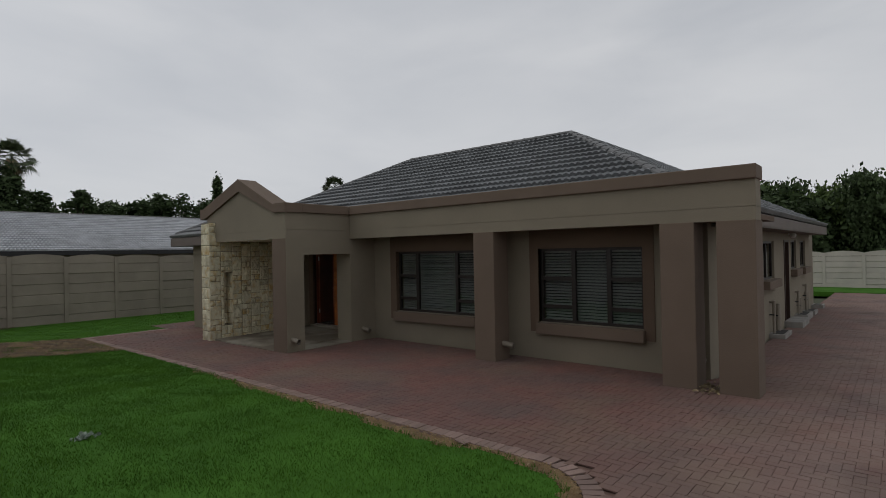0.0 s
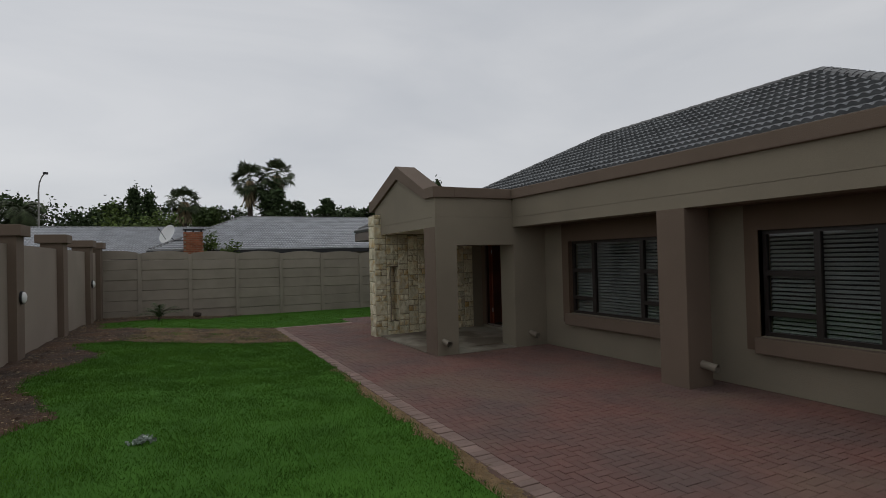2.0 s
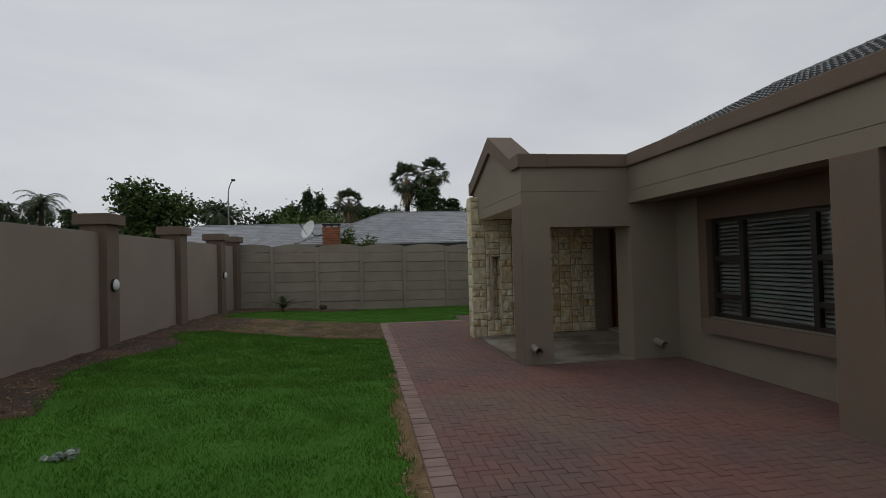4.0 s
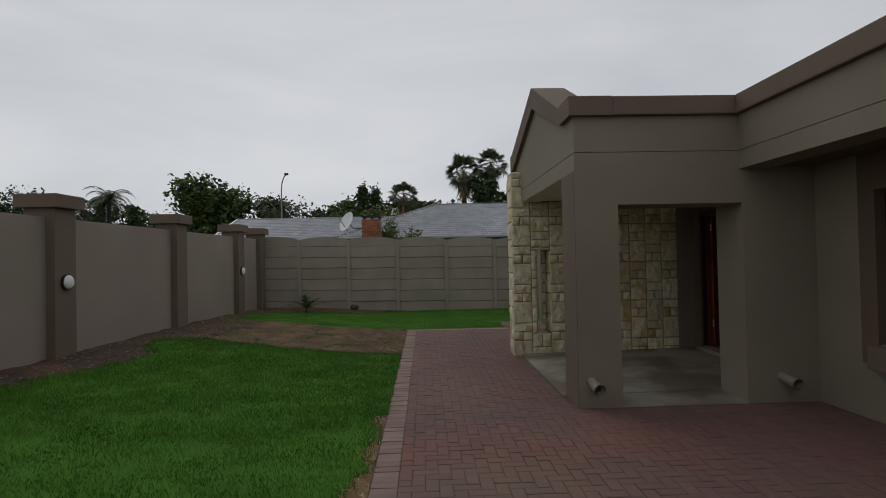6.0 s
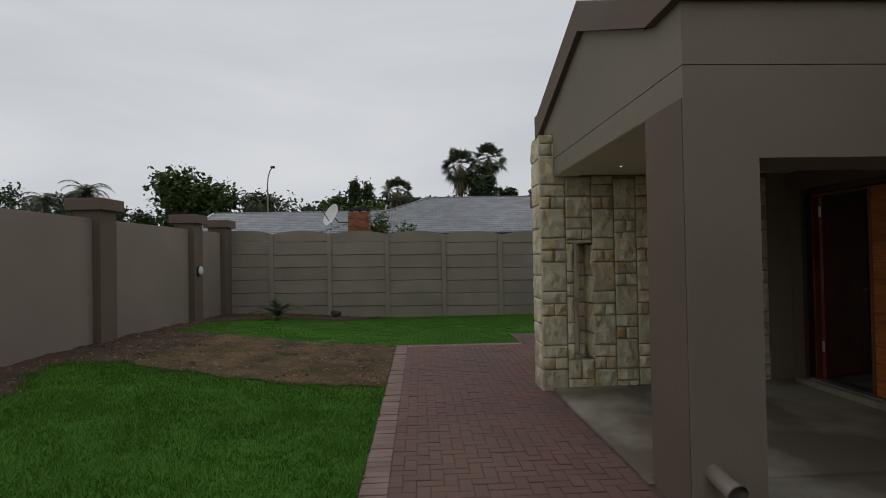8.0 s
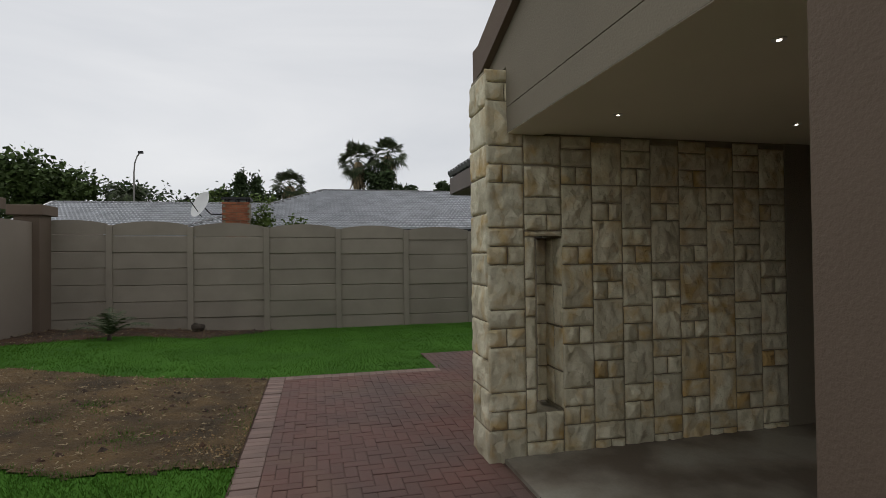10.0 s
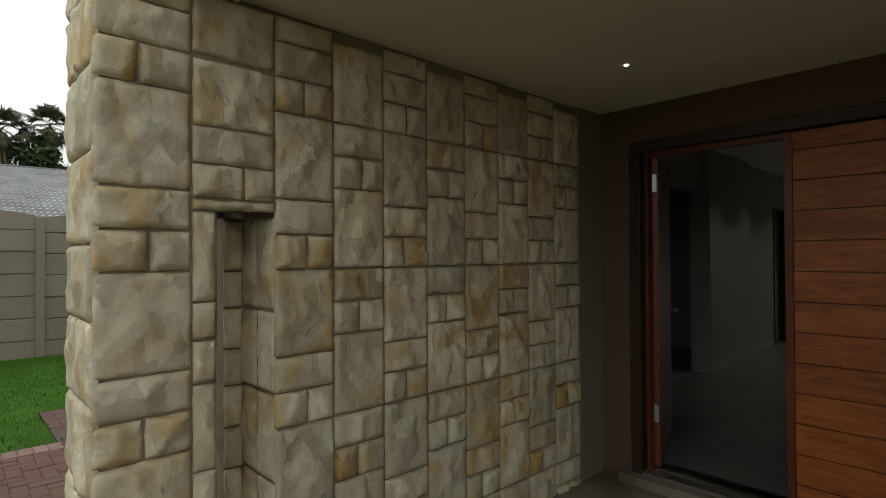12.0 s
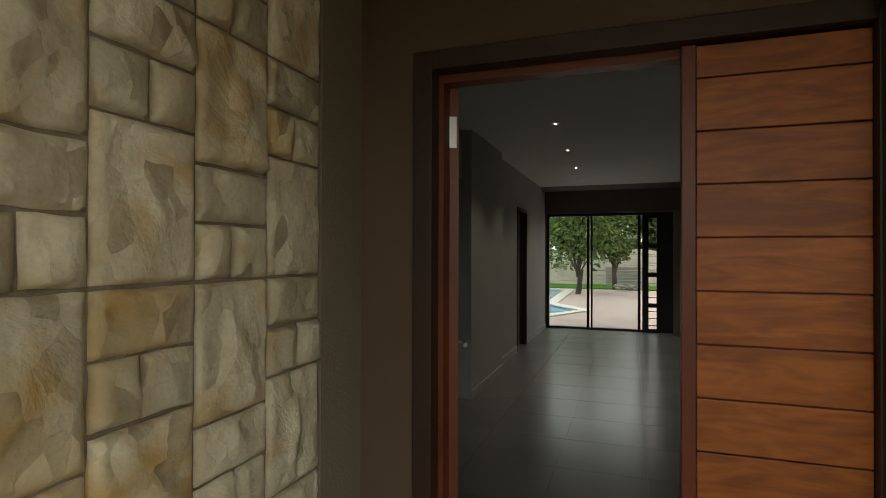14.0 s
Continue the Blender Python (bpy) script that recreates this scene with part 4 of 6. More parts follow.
part("base", rod(bmesh.new(), (CORNER_X + 0.0, 18.0, 2.52), (CORNER_X + 0.12, 18.0, 2.52), 0.04), WHITE, sl)

# rain outlet stubs


def outlet(p, d, label):
    t = thing("drain_outlet", label, "drain pipe", "rain outlets")
    p, d = Vector(p), Vector(d).normalized()
    q = p + d * 0.25
    b = bmesh.new()
    rod(b, p, q, 0.056, seg=20, caps=False)
    rod(b, q - d * 0.22, q + d * 0.001, 0.049, seg=20, caps=False)
    rod(b, q - d * 0.05, q + d * 0.002, 0.061, seg=20, caps=False)
    tube = part("tube", b, PIPE, t, smooth=True)
    # near-black disc closes the tube and stands in for its dark depth
    part("bore_shade", rod(bmesh.new(), q - d * 0.20, q - d * 0.19, 0.049, seg=20), HOLLOW_SHADE, tube)


outlet((PORCH_E - 0.02, 7.12, 0.28), (1, 0.05, -0.16), "taupe drain outlet pipe sticking out of the porch pier")
outlet((PORCH_E - 0.02, 9.23, 0.28), (1, 0.05, -0.16), "taupe drain outlet pipe sticking out of the porch wall")
outlet((-6.19, 9.10, 0.33), (1, 0.05, -0.14), "taupe drain outlet pipe sticking out of a brown column")
outlet((-2.56, 9.64, 0.32), (0.15, -1, -0.14), "taupe drain outlet pipe on the front wall")
deb = thing("leaf_heap", "small heap of dry leaves and rubble between the columns", "leaf litter")
b = bmesh.new()
for _ in range(70):
    x, y = random.gauss(-2.28, 0.10), random.gauss(9.0, 0.2)
    m = Matrix.Translation((x, y, 0.01 + 0.03 * random.random())) @ Euler((random.uniform(-0.9, 0.9), random.uniform(-0.9, 0.9), random.uniform(0, 6.3))).to_matrix().to_4x4()
    bmesh.ops.create_cone(b, cap_ends=True, segments=5, radius1=random.uniform(0.012, 0.035), radius2=0.008, depth=0.012, matrix=m)
part("litter", b, LITTER, deb)["kind"] = "stuff"

# ---- entrance door ----
door = thing("door_1", "red hardwood entrance door with one leaf standing open", "door", kind="structure")
FY = DOOR_Y + 0.03
part("door_frame", boxes((DX0, DX0 + 0.075, DOOR_Y - 0.015, DOOR_Y + 0.13, 0.1, DZ1), (DX1 - 0.06, DX1, DOOR_Y - 0.015, DOOR_Y + 0.13, 0.1, DZ1), (DX0 + 0.075, DX1 - 0.06, DOOR_Y - 0.015, DOOR_Y + 0.13, DZ1 - 0.07, DZ1), bevel=0.004), WOOD_F, door)
part("inner_stop", boxes((DX0 + 0.075, DX0 + 0.095, DOOR_Y + 0.06, DOOR_Y + 0.13, 0.12, DZ1 - 0.07), (DX0 + 0.095, DX1 - 0.06, DOOR_Y + 0.06, DOOR_Y + 0.13, DZ1 - 0.10, DZ1 - 0.07)), WOOD_R, door)
part("threshold", boxes((DX0 + 0.075, DX1 - 0.06, DOOR_Y - 0.01, DOOR_Y + 0.035, FLOOR_Z, FLOOR_Z + 0.018), (DX0 + 0.075, DX1 - 0.06, DOOR_Y + 0.05, DOOR_Y + 0.09, FLOOR_Z, FLOOR_Z + 0.012)), STEEL, door)
ly = DOOR_Y + 0.13
leaf = part("open_leaf", boxes((0.0, 0.045, 0.0, 0.80, FLOOR_Z + 0.02, DZ1 - 0.085)), WOOD_R, door)
leaf.matrix_basis = pose(DX0 + 0.085, ly, 0, 0, 0, 19)
part("door_knob", rod(rod(bmesh.new(), (0.045, 0.73, 1.14), (0.095, 0.73, 1.14), 0.012), (0.095, 0.73, 1.14), (0.095, 0.62, 1.14), 0.011), STEEL, leaf)
for z in (0.50, 2.07):
    part("hinge", boxes((0.004, 0.036, -0.006, 0.0, z - 0.06, z + 0.06)), STEEL, leaf)
    part("hinge_pin", rod(bmesh.new(), (-0.003, -0.006, z - 0.06), (-0.003, -0.006, z + 0.06), 0.008), STEEL, leaf)
X0, X1 = -12.63, DX1 - 0.062
fixed = part("closed_leaf", boxes((X0, X1, FY + 0.012, FY + 0.04, FLOOR_Z + 0.02, DZ1 - 0.075)), WOOD_R, door)
part("stile", boxes((X0, X0 + 0.042, FY - 0.008, FY + 0.012, FLOOR_Z + 0.02, DZ1 - 0.075), bevel=0.003), WOOD_R, fixed)
z = FLOOR_Z + 0.022
while z < DZ1 - 0.09:
    h = min(0.168, DZ1 - 0.078 - z)
    part("plank", boxes((X0 + 0.044, X1, FY - 0.006, FY + 0.014, z + 0.002, z + h - 0.003), bevel=0.003), WOOD, fixed)
    z += 0.168
gate = thing("security_gate", "black folding trellis security gate folded against the door jamb", "security gate")
for i in range(6):
    x = DX1 - 0.045 + i * 0.045
    part("upright", boxes((x - 0.008, x + 0.008, DOOR_Y - 0.075, DOOR_Y - 0.05, FLOOR_Z + 0.01, DZ1 - 0.05)), BLACK, gate)
for i in range(5):
    for zc in (0.35, 0.78, 1.20, 1.62, 2.04):
        x = DX1 - 0.045 + i * 0.045
        b = rod(bmesh.new(), (x, DOOR_Y - 0.08, zc - 0.17), (x + 0.045, DOOR_Y - 0.08, zc + 0.17), 0.006, seg=6)
        bar = part("lattice_bar", b, BLACK, gate)
        part("rivet", rod(bmesh.new(), (x, DOOR_Y - 0.090, zc - 0.0), (x, DOOR_Y - 0.076, zc), 0.007, seg=8), STEEL, bar)
part("lock", boxes((DX1 - 0.062, DX1 - 0.042, DOOR_Y - 0.095, DOOR_Y - 0.075, 1.31, 1.345), bevel=0.004), STEEL, gate)
part("head_track", boxes((DX1 - 0.08, DX1 + 0.25, DOOR_Y - 0.09, DOOR_Y - 0.04, DZ1 - 0.05, DZ1 - 0.01)), BLACK, gate)

# ---- downlights ----


def downlight(x, y, z, group, power):
    d = thing("downlight", "small round recessed downlight, switched on", "downlight", group)
    b = bmesh.new()
    rod(b, (x, y, z - 0.006), (x, y, z + 0.004), 0.032, seg=24)
    bez = part("bezel", b, WHITE, d)
    lamp = bpy.data.lights.new("downlight_lamp", "SPOT")
    lamp.energy, lamp.spot_size, lamp.spot_blend, lamp.shadow_soft_size, lamp.color = power, radians(110), 0.6, 0.03, (1.0, 0.93, 0.82)
    lo = new("downlight_lamp", lamp)
    lo.parent = d
    lo.location = (x, y, z - 0.02)
    part("lens", rod(bmesh.new(), (x, y, z - 0.009), (x, y, z - 0.004), 0.010, seg=16), LENS, bez)


for x in (-13.12, -11.78):
    for y in (7.57, 9.08):
        downlight(x, y, SOFFIT + 0.01, "porch downlights", 0.4)
for k in range(1, 5):
    downlight(-13.44 - 0.04 * k, 11.93 + 1.41 * k, HALL_Z - 0.02, "hall downlights", 3.0)
for y in (13.5, 16.32):
    downlight(-12.11, y, HALL_Z - 0.02, "hall downlights", 3.0)

# ---- the hall behind the door ----
structure("hall_floor", boxes((-16.9, -2.72, DOOR_Y + 0.28, HALL_Y1, -0.1, FLOOR_Z - 0.006)), GROUT, "grout bed of the grey tiled hall floor", "floor")
structure("ceiling", boxes((-16.9, -2.72, DOOR_Y + 0.26, HALL_Y1, HALL_Z - 0.02, HALL_Z + 0.1)), CEIL_IN, "plain pale ceiling of the hall", "ceiling")
hw = wall_with(bmesh.new(), "y", HALL_X0 - 0.15, HALL_X0, 13.35, HALL_Y1, 0.0, HALL_Z - 0.02, [(16.12, 16.86, 0.0, 2.3)])
box(hw, HALL_X0 - 0.15, HALL_X0, DOOR_Y + 0.24, 13.35, 2.35, HALL_Z - 0.02)
structure("wall_west", hw, WALL_IN, "plain grey plastered hall wall with two doorways", "wall")
structure("pier", boxes((HALL_X0, HALL_X0 + 0.10, 13.33, 14.70, 0.0, HALL_Z - 0.02)), WALL_IN, "plain grey plastered pier along the hall", "wall")
structure("wall_far_room", boxes((-16.9, -16.85, 10.2, 18.8, 0, HALL_Z - 0.02), (-16.85, HALL_X0 - 0.15, 15.0, 15.1, 0, HALL_Z - 0.02)), WALL_IN, "plain grey wall of the room off the hall", "wall")
structure("wall_east", boxes((-10.3, -10.15, DOOR_Y + 0.28, 17.9, 0.0, HALL_Z - 0.02), (HALL_X1, -10.15, 17.9, HALL_Y1, 0.0, HALL_Z - 0.02)), WALL_IN, "plain grey plastered wall of the hall", "wall")
structure("lintel", boxes((HALL_X0, HALL_X1, HALL_Y1 - 0.04, HALL_Y1, 2.40, HALL_Z - 0.02)), FASCIA, "brown lintel panel over the sliding door", "trim")
dj = thing("door_3", "dark wooden doorway lining in the hall", "door", kind="structure")
part("lining", boxes((HALL_X0 - 0.16, HALL_X0 + 0.02, 16.12, 16.17, FLOOR_Z, 2.30), (HALL_X0 - 0.16, HALL_X0 + 0.02, 16.81, 16.86, FLOOR_Z, 2.30), (HALL_X0 - 0.16, HALL_X0 + 0.02, 16.17, 16.81, 2.25, 2.30)), WOOD_F, dj)
part("door_leaf", boxes((HALL_X0 - 0.12, HALL_X0 - 0.08, 16.17, 16.81, FLOOR_Z, 2.25)), WOOD_F, dj)
structure("baseboard", boxes((HALL_X0, HALL_X0 + 0.015, 14.71, 16.10, FLOOR_Z, FLOOR_Z + 0.09), (HALL_X0, HALL_X0 + 0.015, 16.88, HALL_Y1, FLOOR_Z, FLOOR_Z + 0.09), (HALL_X0 + 0.10, HALL_X0 + 0.115, 13.33, 14.70, FLOOR_Z, FLOOR_Z + 0.09)), WALL_IN, "grey skirting along the hall wall", "trim")
tiles = thing("tile_floor", "large grey porcelain floor tiles in the hall", "floor", kind="structure")
me = None
for i in range(7):
    for j in range(15):
        if me is None:
            ob = part("tile", boxes((-0.2975, 0.2975, -0.2975, 0.2975, -0.006, 0.0)), FLOOR_IN, tiles)
            me = ob.data
        else:
            ob = new("tile", me)
            ob.parent = tiles
        ob.location = (-14.18 + 0.6 * i, 10.36 + 0.6 * j, FLOOR_Z)

# sliding door at the end of the hall
sd = thing("sliding_door", "dark aluminium sliding glass door to the pool terrace", "sliding door", kind="structure")
sx0, sx1, sy, sz0, sz1 = -14.40, -12.06, HALL_Y1 + 0.06, FLOOR_Z, 2.38
part("door_frame", boxes((sx0, sx0 + 0.05, sy, sy + 0.1, sz0, sz1), (sx1 - 0.05, sx1, sy, sy + 0.1, sz0, sz1), (sx0 + 0.05, sx1 - 0.05, sy, sy + 0.1, sz1 - 0.05, sz1), (sx0 + 0.05, sx1 - 0.05, sy, sy + 0.1, sz0 - 0.02, sz0 + 0.04)), BLACK, sd)
for x0, x1 in ((-13.62, -13.57), (-13.545, -13.51), (-12.68, -12.63)):
    part("stile", boxes((x0, x1, sy + 0.02, sy + 0.08, sz0 + 0.04, sz1 - 0.05)), BLACK, sd)
for x0, x1 in ((sx0 + 0.05, -13.62), (-13.51, -12.68)):
    p = part("pane", boxes((x0, x1, sy + 0.045, sy + 0.051, sz0 + 0.04, sz1 - 0.05)), GLASS, sd)
    p.visible_shadow = False
sg = thing("sliding_gate", "black folding security gate beside the sliding door", "security gate")
part("panel", boxes((-12.35, sx1 - 0.05, sy - 0.05, sy - 0.02, sz0 + 0.02, sz1 - 0.04)), BLACK, sg)
part("post", boxes((-12.60, -12.49, sy - 0.05, sy - 0.02, sz0 + 0.02, sz1 - 0.04)), BLACK, sg)
for z in (sz0 + 0.02, 0.62, 1.20, 1.74, 2.30):
    part("cross_bar", boxes((-12.49, -12.35, sy - 0.05, sy - 0.02, z - 0.03, z + 0.05)), BLACK, sg)
for k in range(16):
    part("lattice_bar", boxes((-12.49, -12.35, sy - 0.04, sy - 0.03, 0.25 + 0.13 * k, 0.262 + 0.13 * k)), BLACK, sg)

# walls added to keep rooms behind the veranda windows dark, shade in their colour
structure("room_backing", boxes((-10.15, -2.72, 12.6, 12.7, 0, 2.8), (-6.6, -6.5, 9.95, 12.6, 0, 2.8)), ROOM_SHADE, "added dark grey wall keeping the rooms behind the blinds dark", "wall")
structure("void_light_stop", boxes((-16.9, -2.72, DOOR_Y + 0.05, DOOR_Y + 0.26, 2.66, 2.96)), ROOM_SHADE, "added dark strip closing the gap over the front wall to light", "wall")

# window west of the porch
w = thing("window_6", "dark bronze window on the plastered wing beside the stone wall", "window", kind="structure")
wy = 8.03
part("window_frame", boxes((-16.0, -14.8, wy, wy + 0.05, 0.95, 1.0), (-16.0, -14.8, wy, wy + 0.05, 2.15, 2.2), (-16.0, -15.95, wy, wy + 0.05, 1.0, 2.15), (-14.85, -14.8, wy, wy + 0.05, 1.0, 2.15), (-15.43, -15.37, wy, wy + 0.05, 1.0, 2.15)), FRAME, w)
for a, b in ((-15.95, -15.43), (-15.37, -14.85)):
    part("pane", boxes((a, b, wy + 0.02, wy + 0.026, 1.0, 2.15)), GLASS, w)
part("window_sill", boxes((-16.05, -14.75, 7.83, wy, 0.74, 0.945), bevel=0.012), BROWN, w)

# ---- trees and plants ----


def fast_mesh(name, verts, tris, material, parent=None):
    """A mesh of many loose triangles from arrays."""
    me = bpy.data.meshes.new(name)
    n = len(tris)
    me.vertices.add(len(verts))
    me.vertices.foreach_set("co", np.asarray(verts, dtype=np.float32).ravel())
    me.loops.add(n * 3)
    me.loops.foreach_set("vertex_index", np.asarray(tris, dtype=np.int32).ravel())
    me.polygons.add(n)
    me.polygons.foreach_set("loop_start", np.arange(0, n * 3, 3, dtype=np.int32))
    me.update(calc_edges=True)
    me.validate()
    me.materials.append(material)
    ob = new(name, me)
    if parent is not None:
        ob.parent = parent
    return ob


def leaf_cloud(rng, centres, per, spread, size, droop=0.0):
    """Diamond leaves, two triangles each, scattered in clumps round the centres."""
    c = np.repeat(np.asarray(centres), per, axis=0)
    n = len(c)
    p = c + rng.normal(0, 1, (n, 3)) * np.asarray(spread)
    d = rng.normal(0, 1, (n, 3))
    d[:, 2] = d[:, 2] * 0.6 - droop
    d /= np.linalg.norm(d, axis=1)[:, None]
    s = np.cross(d, rng.normal(0, 1, (n, 3)))
    s /= np.linalg.norm(s, axis=1)[:, None] + 1e-9
    L = (size * rng.uniform(0.6, 1.4, n))[:, None]
    v = np.stack([p - d * L * 0.5, p + s * L * 0.28, p + d * L * 0.5, p - s * L * 0.28], axis=1).reshape(-1, 3)
    k = np.arange(n)[:, None] * 4
    t = np.concatenate([k + np.array([[0, 1, 2]]), k + np.array([[0, 2, 3]])], axis=1).reshape(-1, 3)
    return v, t


def broadleaf(name, label, x, y, top, width, leaf, seed, base=0.0, trunk=0.35, clumps=110, per=42, size=0.42, group="", droop=0.0, shape=1.0):
    rng = np.random.default_rng(seed)
    rnd = random.Random(seed)
    t = thing(name, label, "tree", group)
    h = top - base
    cz, rz, rx = base + h * (0.5 + trunk / 2), h * (1 - trunk) / 2, width / 2
    b = bmesh.new()
    rod(b, (x, y, base - 0.3), (x + rnd.uniform(-0.2, 0.2), y, base + h * trunk), 0.03 * h, 0.02 * h, seg=9)
    fork = Vector((x, y, base + h * trunk))
    lobes = []
    for k in range(9):
        a = rnd.uniform(0, 6.3)
        r = rnd.uniform(0.25, 0.75)
        q = Vector((x + math.cos(a) * rx * r, y + math.sin(a) * rx * r, cz + rz * rnd.uniform(-0.55, 0.75)))
        rod(b, fork - Vector((0, 0, h * trunk * rnd.uniform(0, 0.3))), q, 0.011 * h, 0.003 * h, seg=6)
        lobes.append((q, rnd.uniform(0.38, 0.62)))
    part("trunk", b, BARK, t)
    cs = []
    while len(cs) < clumps:
        q, f = lobes[rng.integers(len(lobes))]
        v = rng.normal(0, 1, 3)
        v /= np.linalg.norm(v)
        r = rng.uniform(0.55, 1.0)
        c = np.array(q) + v * np.array((rx, rx, rz * shape)) * f * r
        if c[2] < base + h * trunk * 0.75:
            continue
        c[2] = min(c[2], top)
        cs.append(c)
    sp = 0.075 * width
    v, tr = leaf_cloud(rng, cs, per, (sp, sp, sp * 0.75), size, droop)
    fast_mesh("crown", v, tr, leaf, t)
    return t


def conifer(name, label, x, y, top, width, leaf, seed, base=0.0, group=""):
    rng = np.random.default_rng(seed)
    t = thing(name, label, "tree", group)
    part("trunk", rod(bmesh.new(), (x, y, base - 0.3), (x, y, top * 0.95), 0.22, 0.03, seg=8), BARK, t)
    cs = []
    for k in range(150):
        f = rng.uniform(0.12, 1.0)
        a = rng.uniform(0, 6.283)
        r = width / 2 * (1 - f) ** 0.55 * rng.uniform(0.6, 1.12) + 0.05
        cs.append((x + math.cos(a) * r, y + math.sin(a) * r, base + (top - base) * f))
    v, tr = leaf_cloud(rng, cs, 34, (0.22, 0.22, 0.38), 0.38, -0.8)
    fast_mesh("crown", v, tr, leaf, t)
    return t


def frond(rng, origin, az, elev, length, leaflets, lw, droop, verts, tris):
    """A feather frond: a bent rib with narrow leaflets on both sides."""
    p = np.array(origin, dtype=float)
    n = leaflets
    e = elev
    pts = []
    for i in range(n + 1):
        pts.append(p.copy())
        d = np.array((math.cos(az) * math.cos(e), math.sin(az) * math.cos(e), math.sin(e)))
        p = p + d * length / n
        e -= droop / n
    side = np.array((-math.sin(az), math.cos(az), 0))
    for i in range(1, n):
        tang = pts[i + 1] - pts[i - 1]
        tang /= np.linalg.norm(tang)
        ll = lw * math.sin(math.pi * (0.12 + 0.86 * i / n)) ** 0.7
        for s in (-1, 1):
            tip = pts[i] + side * s * ll * 0.8 + tang * ll * 0.5 + np.array((0, 0, -ll * rng.uniform(0.1, 0.45)))
            k = len(verts)
            w = tang * length / n * 0.42
            verts.extend((pts[i] - w, pts[i] + w, tip))
            tris.append((k, k + 1, k + 2))
    for i in range(n):
        k = len(verts)
        r = side * length * 0.006
        verts.extend((pts[i] - r, pts[i] + r, pts[i + 1]))
        tris.append((k, k + 1, k + 2))


def feather_palm(name, label, x, y, z_crown, length, seed, n=46, trunk_r=0.22, base=0.0, group="", leaflets=26):
    rng = np.random.default_rng(seed)
    t = thing(name, label, "palm", group)
    b = bmesh.new()
    z = base - 0.2
    while z < z_crown:
        z2 = min(z + 0.3, z_crown)
        rod(b, (x, y, z), (x, y, z2 + 0.02), trunk_r * 1.06, trunk_r * 0.94, seg=10)
        z = z2
    part("trunk", b, BARK, t)
    verts, tris = [], []
    for i in range(n):
        f = i / n
        frond(rng, (x, y, z_crown), rng.uniform(0, 6.283), math.radians(80 - 105 * f + rng.uniform(-8, 8)), length * rng.uniform(0.85, 1.1), leaflets, length * 0.28, math.radians(135), verts, tris)
    fast_mesh("crown", np.array(verts), np.array(tris), FROND, t)
    return t


def fan_palm(name, label, x, y, top, width, seed, base=0.0, group="", trunk_r=0.28):
    rng = np.random.default_rng(seed)
    t = thing(name, label, "palm", group)
    R = width / 2
    zc = top - R * 0.85
    b = bmesh.new()
    z = base - 0.2
    while z < zc:
        z2 = min(z + 0.4, zc)
        rod(b, (x, y, z), (x, y, z2 + 0.02), trunk_r * 1.05, trunk_r * 0.95, seg=10)
        z = z2
    part("trunk", b, BARK, t)
    verts, tris = [], []
    n = 40
    for i in range(n):
        f = (i + 0.5) / n
        az = 2.39996 * i + rng.uniform(-0.25, 0.25)
        e = math.radians(82 - 130 * f ** 0.9 + rng.uniform(-7, 7))
        pet = R * rng.uniform(0.46, 0.66)
        d = np.array((math.cos(az) * math.cos(e), math.sin(az) * math.cos(e), math.sin(e)))
        o = np.array((x, y, zc))
        c = o + d * pet
        s = np.array((-math.sin(az), math.cos(az), 0))
        u = np.cross(s, d)
        ro = rng.uniform(-0.7, 0.7)
        s, u = s * math.cos(ro) + u * math.sin(ro), u * math.cos(ro) - s * math.sin(ro)
        k = len(verts)
        verts.extend((o - s * 0.03, o + s * 0.03, c))
        tris.append((k, k + 1, k + 2))
        fl = R * rng.uniform(0.36, 0.48)
        for q in range(15):
            am = math.radians(-112 + 224 * (q + 0.5) / 15)
            w = math.radians(7.0)
            ray = d * math.cos(am) + s * math.sin(am)
            k = len(verts)
            m0 = c + (d * math.cos(am - w) + s * math.sin(am - w)) * fl * 0.55
            m1 = c + (d * math.cos(am + w) + s * math.sin(am + w)) * fl * 0.55
            tip = c + ray * fl * rng.uniform(0.85, 1.1) - np.array((0, 0, fl * rng.uniform(0.12, 0.42)))
            verts.extend((c, m0, m1, tip))
            tris.extend(((k, k + 1, k + 2), (k + 1, k + 3, k + 2)))
    fast_mesh("crown", np.array(verts), np.array(tris), FROND, t)
    verts, tris = [], []
    for i in range(170):
        az = rng.uniform(0, 6.283)
        z = zc - rng.uniform(0.0, 0.8) * R
        r = trunk_r * 1.2
        a = np.array((x + math.cos(az) * r, y + math.sin(az) * r, z))
        k = len(verts)
        s = np.array((-math.sin(az), math.cos(az), 0)) * 0.14
        verts.extend((a - s, a + s, a + np.array((math.cos(az) * rng.uniform(0.2, 0.9), math.sin(az) * rng.uniform(0.2, 0.9), -R * 0.55))))
        tris.append((k, k + 1, k + 2))
    fast_mesh("dead_skirt", np.array(verts), np.array(tris), LITTER, t)["label"] = "skirt of dead brown leaves"
    return t


